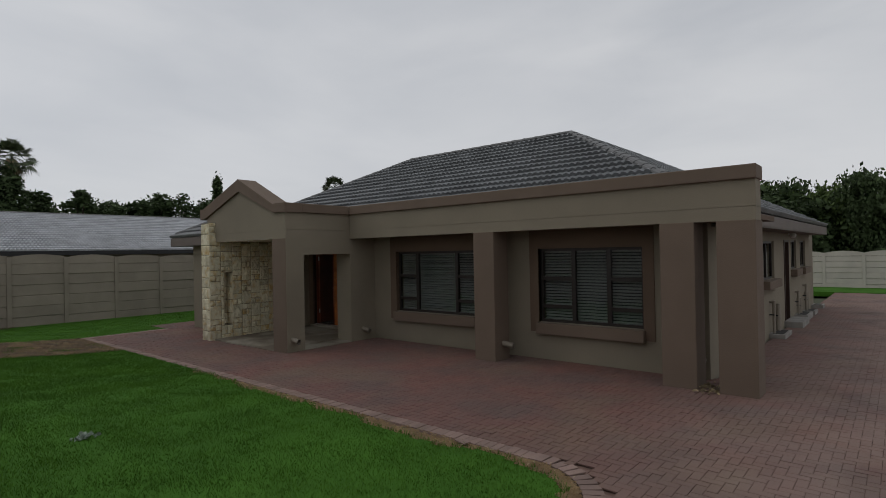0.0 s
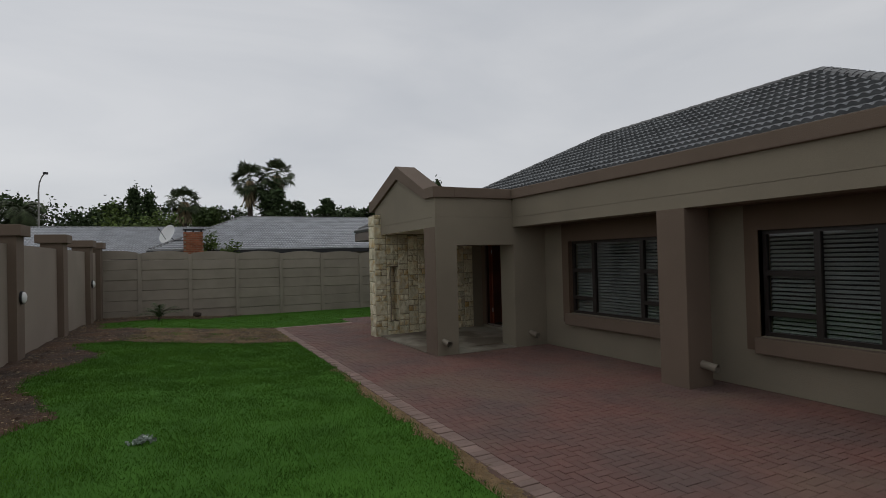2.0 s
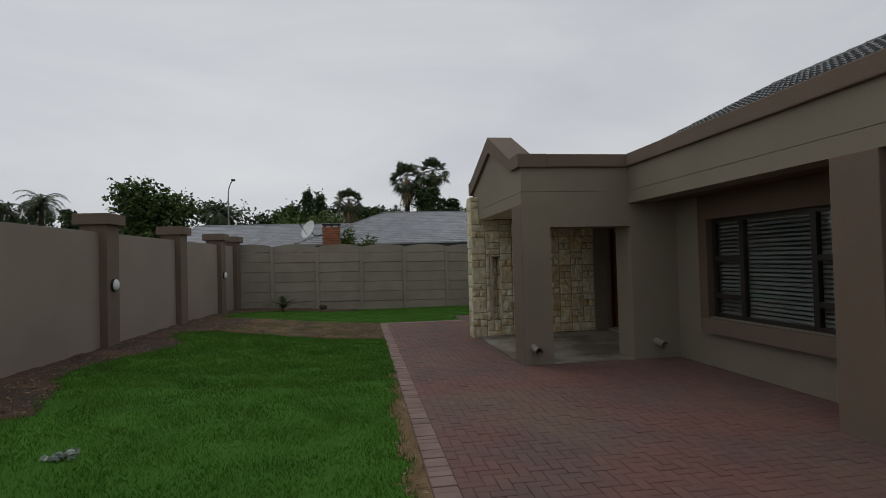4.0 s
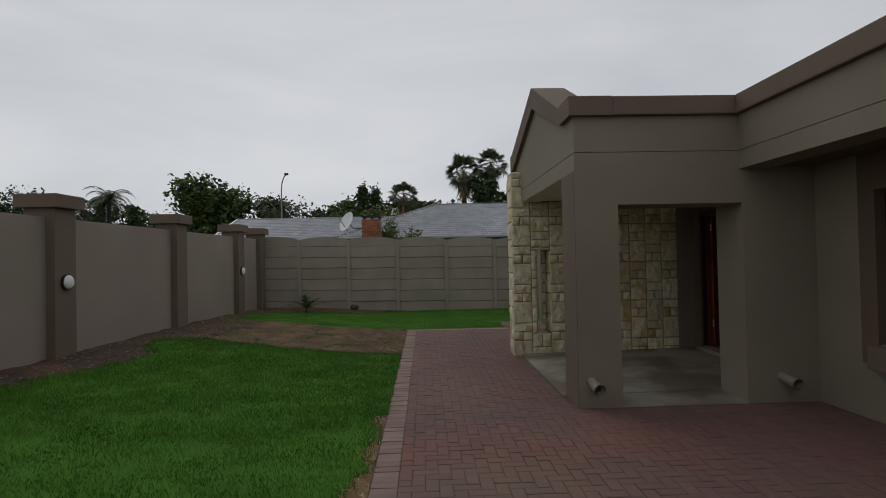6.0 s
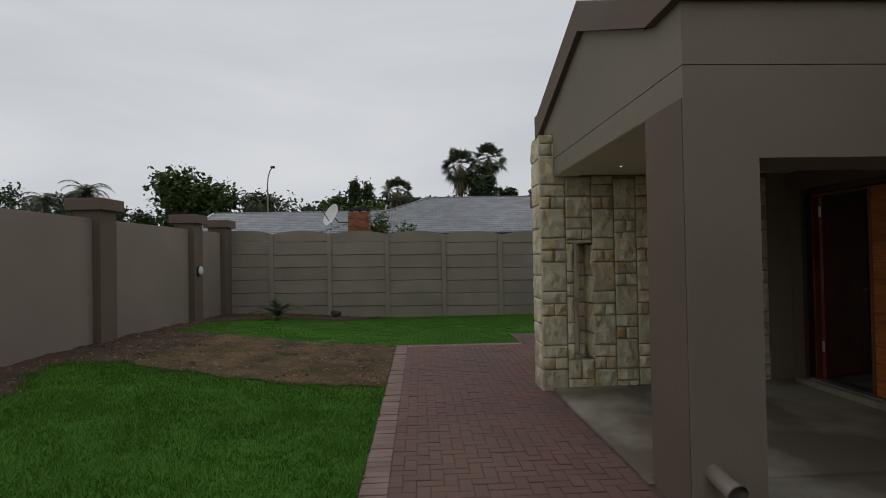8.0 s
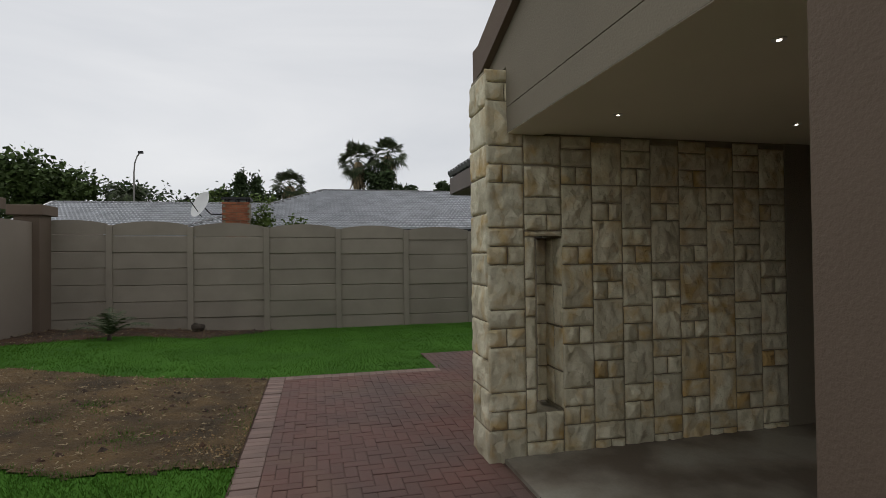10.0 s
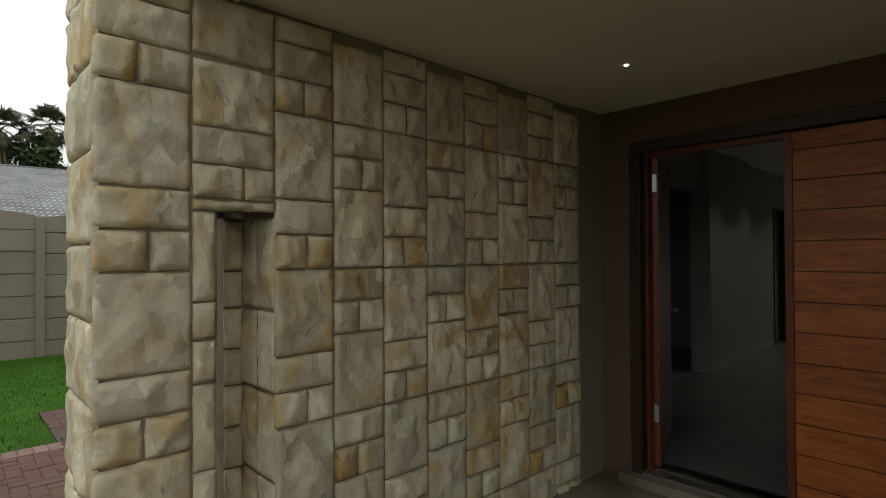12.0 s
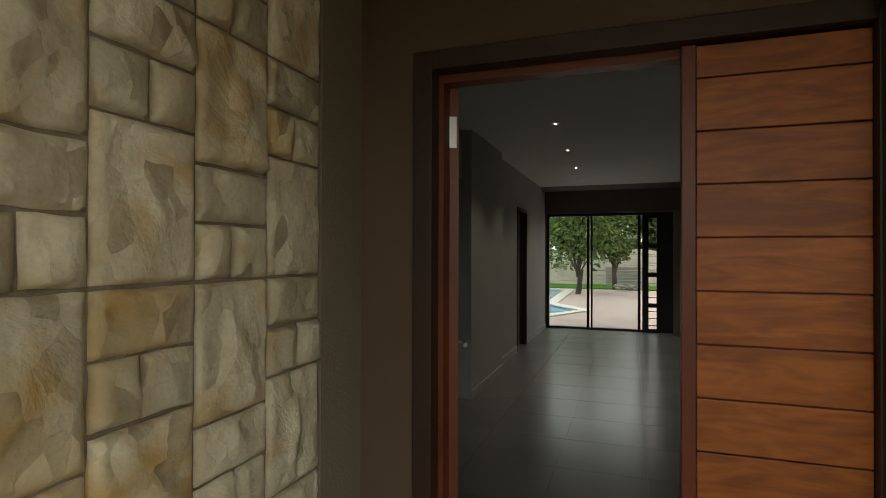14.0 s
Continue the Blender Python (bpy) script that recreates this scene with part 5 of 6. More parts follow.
SKY = "trees behind the neighbouring house"
broadleaf("tree", "wide dark green broadleaf tree beyond the boundary wall", -63, -16.9, 10.0, 9.2, LEAF, 11, group=SKY, clumps=150, per=44, size=0.5)
broadleaf("tree", "wide dark green broadleaf tree beyond the boundary wall", -58, -23.4, 7.6, 3.2, LEAF_D, 12, group=SKY, clumps=60)
feather_palm("feather_palm", "tall feather palm with drooping grey-green fronds", -62, -27.3, 8.5, 3.0, 13, n=34)
feather_palm("feather_palm", "tall feather palm with drooping grey-green fronds", -60, -29.8, 7.5, 2.7, 14, n=30)
feather_palm("date_palm", "round-headed date palm behind the grey roof", -60, -9.9, 6.9, 2.6, 15, n=60, trunk_r=0.4)
broadleaf("tree", "dark green tree behind the grey roof", -68, -6.6, 8.4, 4.8, LEAF_D, 16, group=SKY, clumps=90)
broadleaf("tree", "dark green tree behind the grey roof", -70, -3.6, 8.2, 4.2, LEAF, 17, group=SKY, clumps=80)
conifer("conifer", "dark pointed conifer behind the grey roof", -67, -1.6, 9.7, 2.4, LEAF_D, 18, group=SKY)
conifer("conifer", "dark pointed conifer behind the grey roof", -68, -0.2, 9.6, 2.2, LEAF_D, 19, group=SKY)
broadleaf("tree", "olive-green bushy tree behind the brick chimney", -56, -0.3, 6.5, 6.4, LEAF_L, 20, group=SKY, clumps=100, per=40, size=0.34)
fan_palm("fan_palm", "single fan palm with a round head", -65, 3.2, 10.3, 4.0, 21)
broadleaf("tree", "dark green tree behind the grey roof", -70, 5.6, 8.2, 4.2, LEAF, 22, group=SKY, clumps=70)
fan_palm("fan_palm", "tall twin fan palm with a skirt of dead leaves", -65, 9.9, 13.3, 5.0, 23)
fan_palm("fan_palm", "tall twin fan palm with a skirt of dead leaves", -65.5, 13.0, 14.0, 4.6, 24)
broadleaf("tree", "dark dense tree below the twin fan palms", -64, 12.4, 10.9, 3.8, LEAF_D, 25, group=SKY, clumps=110, trunk=0.2)
broadleaf("tree", "dark dense tree below the twin fan palms", -66, 15.2, 8.9, 3.4, LEAF_D, 26, group=SKY, clumps=60)
broadleaf("tree", "small round-headed tree on a thin trunk", -65, 18.6, 9.3, 2.6, LEAF_D, 27, group=SKY, clumps=44, per=34, trunk=0.72)
for k, (y, top, w) in enumerate(((21.5, 8.1, 4.0), (24.4, 8.3, 4.2), (27.2, 9.3, 4.6), (30.6, 9.6, 4.6), (35.0, 9.4, 5.0), (40.0, 9.0, 6), (46, 9, 6))):
    broadleaf("tree", "dark green tree in the row beyond the fence", -66 - (k % 3), y, top, w, LEAF_D, 30 + k, group=SKY, clumps=80)
conifer("cypress", "narrow dark cypress in the tree row", -66, 33.9, 11.7, 1.1, LEAF_D, 40)
fan_palm("fan_palm", "distant fan palm rising over the roof", -65, 51.7, 14.0, 4.2, 41)
for k, (y, top, w) in enumerate(((-36, 8.5, 7), (-43, 9.5, 8), (-27, 6.3, 7), (-22, 6.5, 7), (-13, 8.2, 7), (-8.5, 8.2, 7), (-4, 8.0, 7), (1.5, 8.0, 6), (6, 7.4, 6), (10, 7.0, 6), (17, 7.4, 6), (22, 7.6, 6), (28, 8.2, 6), (-50, 9, 9))):
    broadleaf("tree", "dark green tree in the row beyond the fence", -74, y, top + 1.1, w, LEAF_D, 50 + k, group=SKY, clumps=90, trunk=0.15)
# willowy hedge beyond the side yard, tree at the pool
for k, (x, top) in enumerate(((-9.2, 4.9), (-7.0, 5.5), (-5.0, 6.4), (-3.0, 6.2), (-0.9, 6.4), (1.4, 6.5), (3.8, 6.2))):
    broadleaf("willow", "drooping bright green willow over the far fence", x, 42 + 0.6 * (k % 2), top - 0.3, 4.6, LEAF if k % 2 else LEAF_D, 60 + k, group="willows over the far fence", clumps=140, per=80, trunk=0.05, size=0.26, droop=1.8)
broadleaf("garden_tree", "round leafy green tree on a thin trunk beside the pool", -14.85, 30.2, 4.3, 3.4, LEAF_L, 70, clumps=80, per=34, size=0.2, trunk=0.22)
broadleaf("garden_tree", "round leafy green tree on a thin trunk beside the pool", -13.5, 33.6, 4.2, 2.6, LEAF_L, 71, clumps=60, per=34, size=0.2, trunk=0.25)
for k in range(7):
    broadleaf("tree", "dark green tree behind the rear fence", -25 + 3.3 * k, 41 + (k % 2), 5.8 + 0.6 * (k % 3), 4.4, LEAF if k % 2 else LEAF_D, 80 + k, group="trees behind the rear fence", clumps=90, trunk=0.1)

# young palm in the bed, silver weed on the lawn, rock, saplings
yp = thing("young_palm", "young palm with a few green fronds in the soil bed", "palm")
rng = np.random.default_rng(5)
verts, tris = [], []
py_x, py_y = -20.95, 1.80
for i in range(9):
    frond(rng, (py_x, py_y, lift(py_x, py_y) + 0.10), 6.283 * i / 9 + rng.uniform(-0.2, 0.2), math.radians(rng.uniform(42, 84)), rng.uniform(0.6, 0.95), 26, 0.20, math.radians(75), verts, tris)
fast_mesh("fronds", np.array(verts), np.array(tris), FROND, yp)
part("stem", rod(bmesh.new(), (py_x, py_y, lift(py_x, py_y) - 0.1), (py_x, py_y, lift(py_x, py_y) + 0.1), 0.06, 0.03), BARK, yp)
SILVER = mat("silver_weed_leaf", (0.36, 0.42, 0.36), 0.8, var=0.1, island=0.3, bump=0)
wd = thing("silver_weed", "flat silvery-leaved weed on the lawn", "weed")
cs = [(-7.0 + rng.normal(0, 0.07), 1.99 + rng.normal(0, 0.05), lift(-7.0, 1.99) + 0.035) for _ in range(14)]
v, tr = leaf_cloud(rng, cs, 6, (0.022, 0.022, 0.008), 0.06)
fast_mesh("leaves", v, tr, SILVER, wd)
rk = thing("garden_rock", "small brown rock at the foot of the fence", "rock")
b = bmesh.new()
bmesh.ops.create_icosphere(b, subdivisions=2, radius=0.125, matrix=Matrix.Translation((-22.62, 3.0, lift(-22.62, 3.0) + 0.07)) @ Matrix.Diagonal((1, 1.2, 0.8, 1)))
for q in b.verts:
    q.co += Vector((noise.noise(q.co * 6), noise.noise(q.co * 6 + Vector((5, 0, 0))), noise.noise(q.co * 6 + Vector((0, 9, 0))))) * 0.05
part("stone_body", b, BARK, rk)

# ---- neighbouring house ----
nb = thing("neighbour_house", "low neighbouring house with pale grey tiled hip roofs", "house")
part("wall", boxes((-40.5, -31.0, -4.9, 1.4, -0.2, 2.30), (-41.0, -30.0, 1.5, 24.0, -0.2, 2.45)), PLASTER, nb)
part("fascia", boxes((-30.42, -30.38, -5.2, 1.2, 2.18, 2.38), (-29.42, -29.38, 1.1, 24.5, 2.40, 2.60)), BLACK, nb)


def plain_hip(x0, x1, y0, y1, z0, zr, hip):
    """Faces of a hip roof with its ridge along y."""
    b = bmesh.new()
    xm = (x0 + x1) / 2
    c = [b.verts.new(p) for p in ((x0, y0, z0), (x1, y0, z0), (x1, y1, z0), (x0, y1, z0))]
    r = [b.verts.new((xm, y0 + hip, zr)), b.verts.new((xm, y1 - hip, zr))]
    for f in ((c[0], c[1], r[0]), (c[1], c[2], r[1], r[0]), (c[2], c[3], r[1]), (c[3], c[0], r[0], r[1])):
        b.faces.new(f)
    return b


N1 = (-41.5, -29.4, 1.1, 24.5, 2.56, 4.64, 4.8)
N2 = (-41.0, -30.4, -5.2, 9.0, 2.36, 4.0, 0.06)
nroof = part("roof", plain_hip(*N1), TILE2, nb, "pale grey concrete tiled roof")
part("wing_deck", plain_hip(*N2), TILE2, nroof)
for x0, x1, y0, y1, z0, zr, hip in (N1, N2):
    xm = (x0 + x1) / 2
    k = (zr - z0) / (x1 - xm)
    sl = math.hypot(1, k) * (x1 - xm)
    tile_roof([((x1, y0, z0 + 0.03), (0, 1, 0), (-1, 0, k), [((xm, y0 + hip, 0), (-(hip), -(x1 - xm), 0)), ((xm, y1 - hip, 0), (-(hip), (x1 - xm), 0)), ((xm, 0, 0), (-1, 0, 0))], y1 - y0, sl)], 0.30, 0.34, TILE2, "roof_tiles", nroof, proud=0.085)
    if hip < 1:
        bb = bmesh.new()
        for xe in (x0, x1):
            prism(bb, [(xe, z0 - 0.12), (xe, z0 + 0.10), (xm, zr + 0.12), (xm, zr - 0.10)], "y", y0 - 0.06, y0 + 0.02)
        part("barge_board", bb, WHITE, nroof, "white barge board")
    else:
        hip_caps(nroof, (x1 - 0.2, y0 + 0.2 * hip / (x1 - xm), z0 + 0.2 * k + 0.04), (xm, y0 + hip, zr + 0.05), RIDGE, 0.12)
    hip_caps(nroof, (xm, y0 + hip, zr + 0.05), (xm, y1 - hip, zr + 0.05), RIDGE, 0.12)
# chimney in facebrick with a dark cowl
ch = thing("chimney", "red facebrick chimney with a dark metal cowl", "chimney")
cx0, cx1, cy0, cy1, cz0, cz1 = -28.95, -28.15, 2.66, 3.48, 0.0, 3.42
part("core", boxes((cx0 + 0.02, cx1 - 0.02, cy0 + 0.02, cy1 - 0.02, cz0, cz1 - 0.01)), MORTAR, ch)
bme = part("brick", boxes((-0.006, 0.02, -0.1065, 0.1065, -0.036, 0.036)), BRICK, ch)
bdata = bme.data
first = True
for r in range(14):
    z = cz1 - 0.045 - 0.085 * r
    for face in range(2):
        for c in range(4):
            off = (c + (0.5 if r % 2 else 0.0)) * 0.225 - 0.02
            if off < -0.05 or off > 0.82 - 0.08:
                continue
            if first:
                ob, first = bme, False
            else:
                ob = new("brick", bdata)
                ob.parent = ch
            if face == 0:
                ob.location = (cx1 - 0.012, min(cy0 + off + 0.11, cy1 - 0.105), z)
            else:
                ob.location = (min(cx0 + off + 0.11, cx1 - 0.12), cy0 + 0.012, z)
                ob.rotation_euler = (0, 0, -math.pi / 2)
cowl = part("cowl", boxes((cx0 - 0.03, cx1 + 0.03, cy0 - 0.03, cy1 + 0.03, cz1 + 0.09, cz1 + 0.15)), BLACK, ch)
for x in (cx0 + 0.08, cx1 - 0.08):
    for y in (cy0 + 0.08, (cy0 + cy1) / 2, cy1 - 0.08):
        part("cowl_leg", rod(bmesh.new(), (x, y, cz1 - 0.02), (x, y, cz1 + 0.11), 0.035), BLACK, cowl)
dish = thing("satellite_dish", "white satellite dish on a bracket at the chimney", "satellite dish")
b = bmesh.new()
dc, dn = Vector((-28.3, 2.02, 3.32)), Vector((0.62, -0.70, 0.42)).normalized()
rot = dn.to_track_quat("Z", "Y").to_matrix().to_4x4()
rings = []
for i in range(7):
    r = 0.43 * i / 6
    rings.append([b.verts.new(Matrix.Translation(dc) @ rot @ Vector((r * math.cos(a * math.pi / 12), r * math.sin(a * math.pi / 12) * 1.05, 0.35 * r * r))) for a in range(24)] if i else [b.verts.new(dc)])
for a in range(24):
    b.faces.new((rings[0][0], rings[1][a], rings[1][(a + 1) % 24]))
    for i in range(1, 6):
        b.faces.new((rings[i][a], rings[i + 1][a], rings[i + 1][(a + 1) % 24], rings[i][(a + 1) % 24]))
refl = part("reflector", b, WHITE, dish, smooth=True)
part("feed_arm", rod(rod(bmesh.new(), dc - Vector((0, 0, 0.38)), dc + dn * 0.5, 0.014), dc + dn * 0.46, dc + dn * 0.56, 0.035), BLACK, refl)
part("bracket", rod(rod(bmesh.new(), dc - dn * 0.02, dc + Vector((-0.1, 0.25, -0.28)), 0.022), dc + Vector((-0.1, 0.25, -0.28)), (-28.5, 2.70, 3.04), 0.022), BLACK, dish)
creeper = thing("creeper", "light green bush growing beside the chimney", "bush")
cs = [(-29.0 + rng.normal(0, 0.2), 3.8 + rng.normal(0, 0.22), 2.7 + abs(rng.normal(0, 0.32))) for _ in range(30)] + [(-29.0, 4.7 + rng.normal(0, 0.22), 2.5 + abs(rng.normal(0, 0.22))) for _ in range(12)]
v, tr = leaf_cloud(rng, cs, 16, (0.09, 0.09, 0.09), 0.13)
fast_mesh("leaves", v, tr, LEAF_L, creeper)
part("stem", rod(rod(bmesh.new(), (-29.0, 4.0, -0.2), (-29.0, 3.95, 3.0), 0.04, 0.015), (-29.0, 4.4, -0.2), (-29.0, 5.0, 2.8), 0.03, 0.012), BARK, creeper)
# street lamp
lp = thing("street_lamp", "tall thin street lamp with a curved arm", "street lamp")
b = rod(bmesh.new(), (-54.3, -7.55, -0.3), (-54.3, -7.55, 8.1), 0.09, 0.06)
for a, c in (((-54.3, -7.55, 8.1), (-54.27, -7.48, 8.8)), ((-54.27, -7.48, 8.8), (-54.2, -7.3, 9.3)), ((-54.2, -7.3, 9.3), (-54.1, -7.08, 9.56))):
    rod(b, a, c, 0.05, 0.045)
pole = part("pole", b, CONC, lp)
part("lamp_head", boxes((-54.22, -53.98, -7.2, -6.86, 9.50, 9.68), bevel=0.03), BLACK, pole)

# ---- pool terrace behind the house ----
structure("terrace", boxes((-30, -6.0, HALL_Y1 + 0.25, 33.6, -0.2, -0.02)), PATIO, "pinkish paved pool terrace", "terrace")
structure("rear_lawn", boxes((-30, -6.0, 33.6, 37.0, -0.2, 0.01)), TURF, "strip of lawn behind the pool", "lawn")
pool = thing("swimming_pool", "blue swimming pool with a white kerb and mosaic waterline", "pool")
part("water", prism(bmesh.new(), [(-22, 22.3), (-14.9, 22.3), (-14.2, 23.7), (-15.4, 25.4), (-15.4, 25.9), (-15.6, 32.2), (-22, 32.2)], "z", -0.05, -0.012), POOLWATER, pool)
part("kerb", prism(bmesh.new(), [(-22, 21.9), (-14.75, 21.9), (-13.85, 23.8), (-15.05, 25.6), (-15.2, 32.6), (-22, 32.6), (-22, 32.2), (-15.6, 32.2), (-15.4, 25.4), (-14.2, 23.7), (-14.9, 22.3), (-22, 22.3)], "z", -0.05, 0.02), COPING_W, pool)
part("waterline_tiles", prism(bmesh.new(), [(-15.62, 25.6), (-15.4, 25.4), (-14.2, 23.7), (-14.5, 23.75), (-15.7, 25.4)], "z", -0.04, -0.004), POOLTILE, pool)
part("far_waterline_tiles", boxes((-22, -15.6, 31.6, 32.2, -0.04, -0.006)), POOLTILE, pool)
gar = thing("timber_stack", "low stack of grey timber against the rear fence", "timber stack")
for r in range(6):
    part("board", boxes((-14.0, -12.1, 35.6, 35.75, 0.0 + 0.16 * r, 0.14 + 0.16 * r), bevel=0.01), CONC, gar)
rub = thing("rubble_heap", "heap of broken stone on the terrace edge", "rubble")
b = bmesh.new()
for _ in range(26):
    bmesh.ops.create_icosphere(b, subdivisions=1, radius=random.uniform(0.06, 0.15), matrix=Matrix.Translation((random.uniform(-13.6, -12.3), random.uniform(33.0, 33.5), random.uniform(0.02, 0.18))) @ Matrix.Diagonal((1.2, 1, 0.7, 1)))
part("stones", b, CONC, rub)

# ---- leaf litter and grass ----
rng = np.random.default_rng(9)
n = 30000
px_, py_ = rng.uniform(-24, -2.2, n), rng.uniform(-0.2, 4.9, n)
vs, ts = [], []
for x, y in zip(px_, py_):
    i, j = int((x + 24.6) / CELL), int((y + 0.7) / CELL)
    k = KIND.get((i, j), 9)
    if k not in (1, 2, 3):
        continue
    z = lift(x, y) + 0.022
    a, s = rng.uniform(0, 6.283), 0.006 + 0.034 * rng.uniform(0, 1) ** 2.5
    q = len(vs)
    vs.extend(((x + math.cos(a) * s, y + math.sin(a) * s, z + rng.uniform(0, 0.02)), (x - math.sin(a) * s * 0.5, y + math.cos(a) * s * 0.5, z + 0.012), (x - math.cos(a) * s, y - math.sin(a) * s, z + rng.uniform(0, 0.02))))
    ts.append((q, q + 1, q + 2))
tagged(fast_mesh("leaf_litter", np.array(vs), np.array(ts), LITTER), "dry leaves and straw scattered on the bare soil", "leaf litter", kind="stuff")

n = 5200
cxs, cys = rng.uniform(-24, -4, n), rng.uniform(-0.25, 4.85, n)
OCT_V = np.array(((1, 0, 0), (-1, 0, 0), (0, 1, 0), (0, -1, 0), (0, 0, 1), (0, 0, -1)), dtype=float)
OCT_T = np.array(((0, 2, 4), (2, 1, 4), (1, 3, 4), (3, 0, 4)))
vs, ts = [], []
for x, y in zip(cxs, cys):
    if KIND.get((int((x + 24.6) / CELL), int((y + 0.7) / CELL)), 9) not in (1, 2):
        continue
    s = 0.008 + 0.045 * rng.uniform(0, 1) ** 4
    a = rng.uniform(0, 6.283)
    p = OCT_V * s * rng.uniform(0.6, 1.2, (6, 3))
    p = np.stack([p[:, 0] * math.cos(a) - p[:, 1] * math.sin(a) + x, p[:, 0] * math.sin(a) + p[:, 1] * math.cos(a) + y, p[:, 2] * 0.7 + lift(x, y) + 0.008], 1)
    ts.extend((OCT_T + len(vs)).tolist())
    vs.extend(p.tolist())
tagged(fast_mesh("soil_clods", np.array(vs), np.array(ts), SOIL), "crumbly soil clods on the bare ground", "soil", kind="stuff")

# yellow pebbles spilled at the paving corner and along the edging, pale chips on the soil
vs, ts = [], []
for kind_n, xa, xb, ya, yb, kinds in ((5200, -16.2, -13.8, 3.3, 4.9, (1, 2)), (5200, -10.4, -2.2, 4.2, 5.1, (3,)), (800, -24, -8, -0.25, 4.8, (1, 2))):
    for _ in range(kind_n):
        x, y = rng.uniform(xa, xb), rng.uniform(ya, yb)
        if KIND.get((int((x + 24.6) / CELL), int((y + 0.7) / CELL)), 9) not in kinds:
            continue
        if kind_n == 5200 and kinds == (1, 2) and rng.uniform() > math.exp(-((x + 14.75) / 0.55) ** 2 - ((y - 4.75) / 0.42) ** 2):
            continue
        s = 0.005 + 0.011 * rng.uniform() ** 2 + (0.012 * rng.uniform() ** 3 if kind_n == 800 else 0)
        p = OCT_V * s * rng.uniform(0.6, 1.2, (6, 3)) + np.array((x, y, lift(x, y) + 0.010))
        ts.extend((OCT_T + len(vs)).tolist())
        vs.extend(p.tolist())
tagged(fast_mesh("pebbles", np.array(vs), np.array(ts), GRAVEL), "small yellow pebbles spilled over the soil and edging", "pebbles", kind="stuff")

blades, rims = [], []
grid = np.full((480, 280), 9)
for (i, j), k in KIND.items():
    grid[i, j] = k
for x0, x1, y0, y1, dens in ((-24.0, -16.5, -0.2, 12.0, 1300), (-16.5, -9.5, -0.2, 4.92, 4600), (-9.5, -2.1, -0.2, 4.92, 3000)):
    m = int((x1 - x0) * (y1 - y0) * dens)
    bx, by = rng.uniform(x0, x1, m), rng.uniform(y0, y1, m)
    ii, jj = ((bx + 24.6) / CELL).astype(int), ((by + 0.7) / CELL).astype(int)
    kk = grid[np.clip(ii, 0, 479), np.clip(jj, 0, 279)]
    near0 = np.zeros(m, bool)
    for dx in (-1, 1):
        for dy in (-1, 1):
            near0 |= grid[np.clip(((bx + 0.05 * dx + 24.6) / CELL).astype(int), 0, 479), np.clip(((by + 0.05 * dy + 0.7) / CELL).astype(int), 0, 279)] == 0
    keep = (kk == 0) | (near0 & (kk != 9) & (rng.uniform(0, 1, m) < 0.6)) | (near0 & (kk == 9) & (rng.uniform(0, 1, m) < 0.25)) | ((kk == 2) & (rng.uniform(0, 1, m) < 0.50 * np.clip(np.sin(bx * 2.9 + 1.3 * np.sin(by * 2.1)) * np.sin(by * 3.7 + np.sin(bx * 1.7)) - 0.1, 0, 1) + 0.02))
    blades.append(np.stack([bx[keep], by[keep]], 1))
    rims.append(np.where(near0[keep] & (kk[keep] != 0), 2.0, np.where(kk[keep] == 2, 1.3, 1.0)))
bl = np.concatenate(blades)
m = len(bl)
bz = np.array([lift(x, y) for x, y in bl])
ang, hgt = rng.uniform(0, 6.283, m), rng.uniform(0.012, 0.034, m) * np.concatenate(rims)
lean, wid = rng.uniform(0.2, 0.9, m) * hgt, rng.uniform(0.0025, 0.0055, m)
cx, sx_ = np.cos(ang), np.sin(ang)
lx = rng.uniform(0, 6.283, m)
v = np.empty((m, 3, 3))
v[:, 0] = np.stack([bl[:, 0] - cx * wid, bl[:, 1] - sx_ * wid, bz - 0.004], 1)
v[:, 1] = np.stack([bl[:, 0] + cx * wid, bl[:, 1] + sx_ * wid, bz - 0.004], 1)
v[:, 2] = np.stack([bl[:, 0] + np.cos(lx) * lean, bl[:, 1] + np.sin(lx) * lean, bz + hgt], 1)
tagged(fast_mesh("grass_blades", v.reshape(-1, 3), np.arange(m * 3).reshape(-1, 3), GRASS), "short green grass blades of the lawn", "grass", kind="stuff")

# ---- paving bricks ----


def brick_verts(x0, x1, y0, y1, z, tilt=(0, 0)):
    g, c = 0.0025, 0.006
    a, b, d, e = x0 + g, x1 - g, y0 + g, y1 - g
    xm, ym = (a + b) / 2, (d + e) / 2
    out = []
    for (p, q), h in [((u, w), -0.016) for u, w in ((a, d), (b, d), (b, e), (a, e))] + [((u, w), -0.003) for u, w in ((a, d), (b, d), (b, e), (a, e))] + [((u, w), 0.0) for u, w in ((a + c, d + c), (b - c, d + c), (b - c, e - c), (a + c, e - c))]:
        out.append((p, q, z + h + tilt[0] * (p - xm) + tilt[1] * (q - ym)))
    return out


BF = [(0, 1, 5, 4), (1, 2, 6, 5), (2, 3, 7, 6), (3, 0, 4, 7), (4, 5, 9, 8), (5, 6, 10, 9), (6, 7, 11, 10), (7, 4, 8, 11), (8, 9, 10, 11)]


def brick_mesh(w, h, material, name="brick"):
    me = bpy.data.meshes.new(name)
    me.from_pydata(brick_verts(-w / 2, w / 2, -h / 2, h / 2, 0), [], BF)
    me.materials.append(material)
    return me


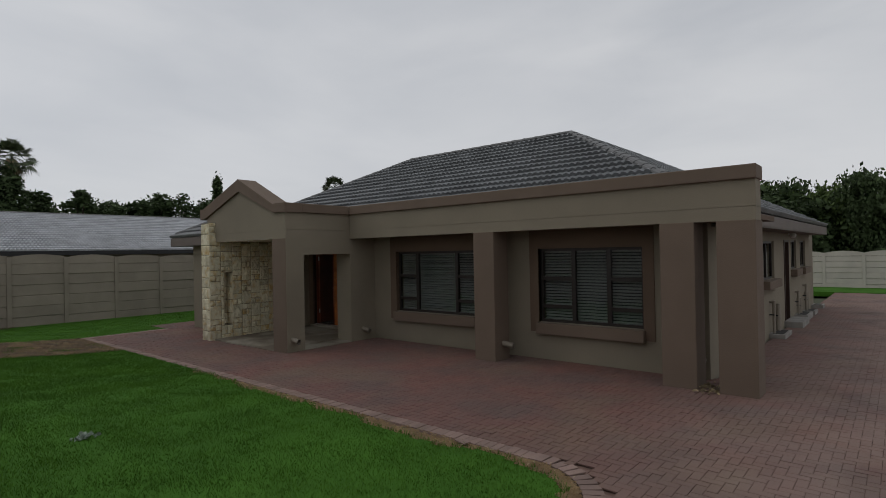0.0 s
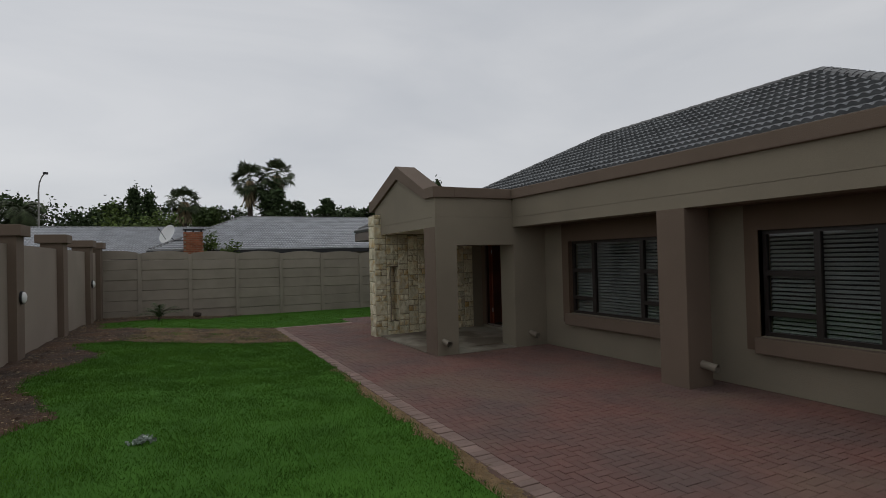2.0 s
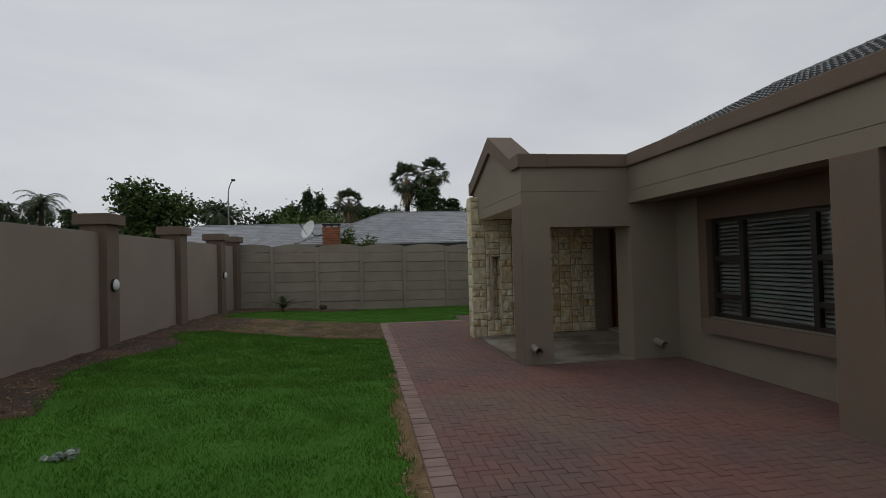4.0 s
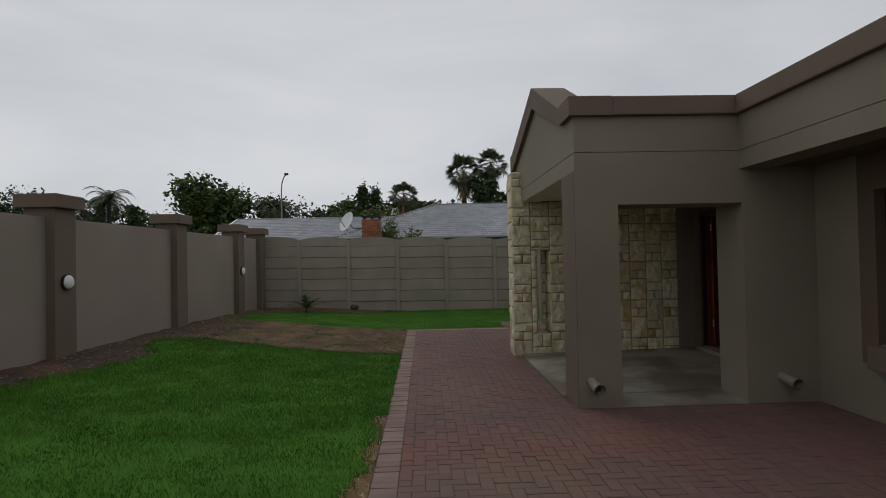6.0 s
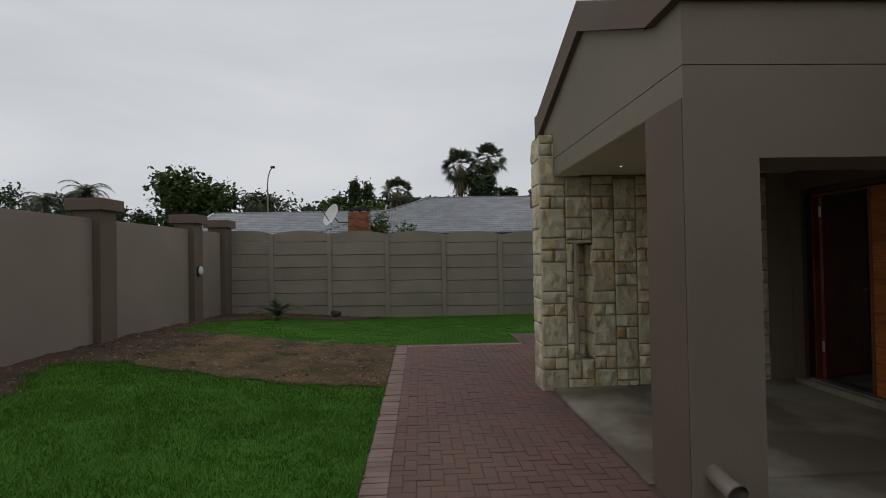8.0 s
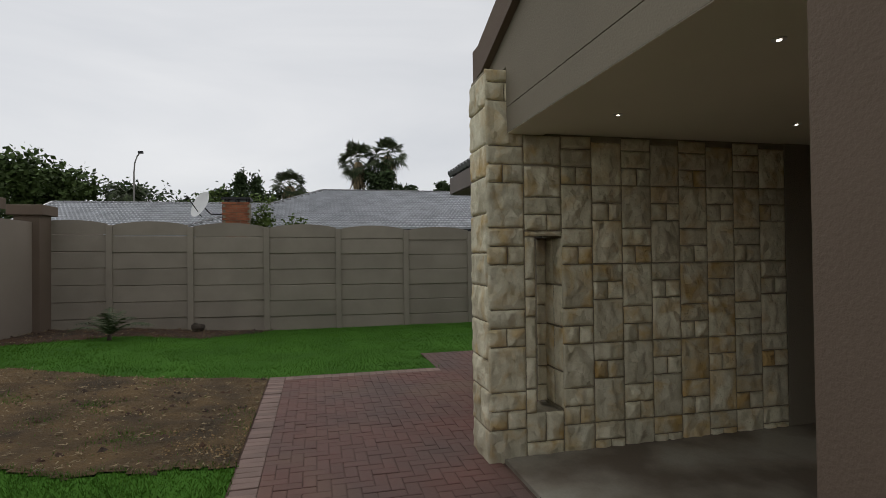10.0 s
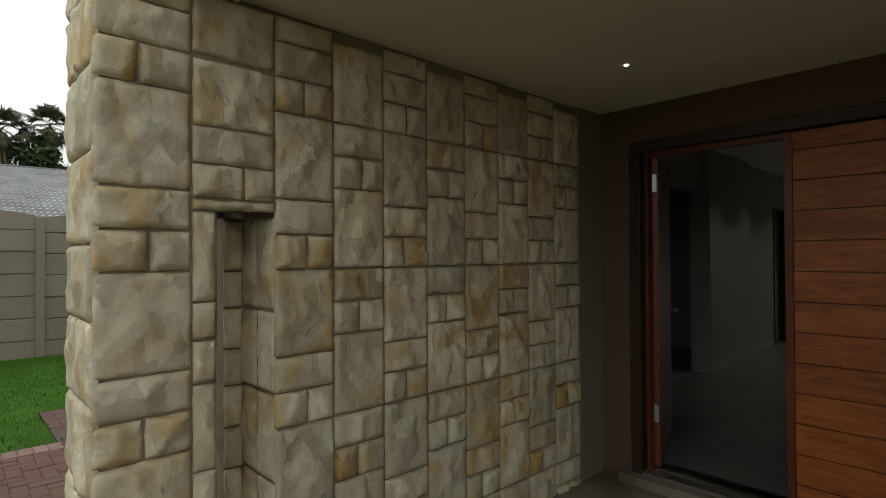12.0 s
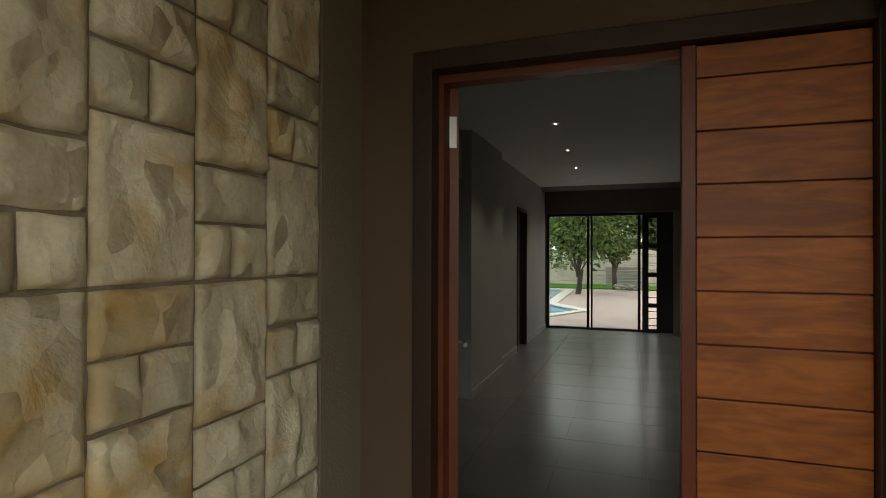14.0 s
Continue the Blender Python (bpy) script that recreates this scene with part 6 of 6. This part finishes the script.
ME_H, ME_V, ME_E = brick_mesh(0.2, 0.1, PAVER), brick_mesh(0.1, 0.2, PAVER), brick_mesh(0.1, 0.2, EDGER, "edging_brick")
rv, rf = [], []
singles = 0
prng = random.Random(4)


def region(x, y):
    if x <= -3.0:
        if -17.17 < x and 5.11 < y < 9.64:
            return not (STONE_X0 - 0.05 < x < PORCH_E + 0.05 and y > PORCH_S - 0.10) and not (x < STONE_X0 and y > 7.9)
        return -18.65 < x <= -17.39 and 7.21 < y < 12.0 or (-17.39 < x < STONE_X0 and 5.11 < y < 7.9)
    if y > 4.01 and x < -1.9:
        return math.hypot(x + 3.0, y - 4.01) > 1.1 and y < (9.64 if x < -2.4 else 30.4)
    return -1.9 < x < 1.2 and 2.4 < y < 30.4


for i in range(-12, 188):
    for j in range(-28, 254):
        k = (i - j) % 4
        if k not in (0, 3):
            continue
        x, y = -17.39 + 0.1 * i, 5.11 + 0.1 * j
        w, h = (0.2, 0.1) if k == 0 else (0.1, 0.2)
        if not (region(x + w * 0.25, y + h * 0.25) and region(x + w * 0.75, y + h * 0.75)):
            if region(x + 0.05, y + 0.05):
                w = h = 0.1
            elif k == 0 and region(x + 0.15, y + 0.05):
                x, w = x + 0.1, 0.1
            elif k == 3 and region(x + 0.05, y + 0.15):
                y, h = y + 0.1, 0.1
            else:
                continue
        z = prng.uniform(-0.0025, 0.002) + 0.006 * noise.noise((x * 0.8, y * 0.8, 0))
        tl = (prng.uniform(-0.012, 0.012), prng.uniform(-0.012, 0.012))
        if w + h > 0.25 and -15.5 < x < -12.2 and 5.1 < y < 6.8 and singles < 296:
            ob = new("brick", ME_H if w > h else ME_V)
            ob.parent = pav
            ob.location = (x + w / 2, y + h / 2, z)
            ob.rotation_euler = (tl[1], -tl[0], 0)
            singles += 1
        else:
            o = len(rv)
            rv.extend(brick_verts(x, x + w, y, y + h, z, tl))
            rf.extend(tuple(o + q for q in f) for f in BF)
rest = raw("paving_bricks", rv, rf, PAVER, pav)
rest["kind"] = "stuff"
lb = thing("loose_brick", "loose pale brick lying on the gravel edge", "brick")
ob = new("brick_body", brick_mesh(0.2, 0.1, EDGER, "brick_body"))
ob.parent = lb
ob.matrix_basis = pose(-3.87, 4.84, 0.035, 3, -2, -18)
# pale edging course beside the lawn, round the corner to the driveway
for i in range(144):
    ob = new("edging_brick", ME_E)
    ob.parent = pav
    ob.location = (-17.34 + 0.1003 * i, EDGE_Y + 0.1, prng.uniform(-0.004, 0.005))
    ob.rotation_euler = (prng.uniform(-0.02, 0.02), prng.uniform(-0.02, 0.02), prng.uniform(-0.02, 0.02))
for i in range(14):
    a = math.radians(90 - 6.6 * (i + 0.5))
    ob = new("edging_brick", ME_E)
    ob.parent = pav
    ob.location = (-2.99 + 1.0 * math.cos(a), 4.01 + 1.0 * math.sin(a), prng.uniform(-0.004, 0.006))
    ob.rotation_euler = (prng.uniform(-0.03, 0.03), prng.uniform(-0.03, 0.03), a - math.pi / 2 + prng.uniform(-0.05, 0.05))
for i in range(50):
    ob = new("edging_brick", ME_E)
    ob.parent = pav
    ob.location = (-2.0, 3.96 - 0.1003 * i, prng.uniform(-0.004, 0.006))
    ob.rotation_euler = (0, 0, math.pi / 2 + prng.uniform(-0.03, 0.03))
for i in range(21):
    ob = new("edging_brick", ME_E)
    ob.parent = pav
    ob.location = (-17.28, EDGE_Y + 0.26 + 0.1003 * i, prng.uniform(0.002, 0.006))
    ob.rotation_euler = (0, 0, math.pi / 2 + prng.uniform(-0.02, 0.02))
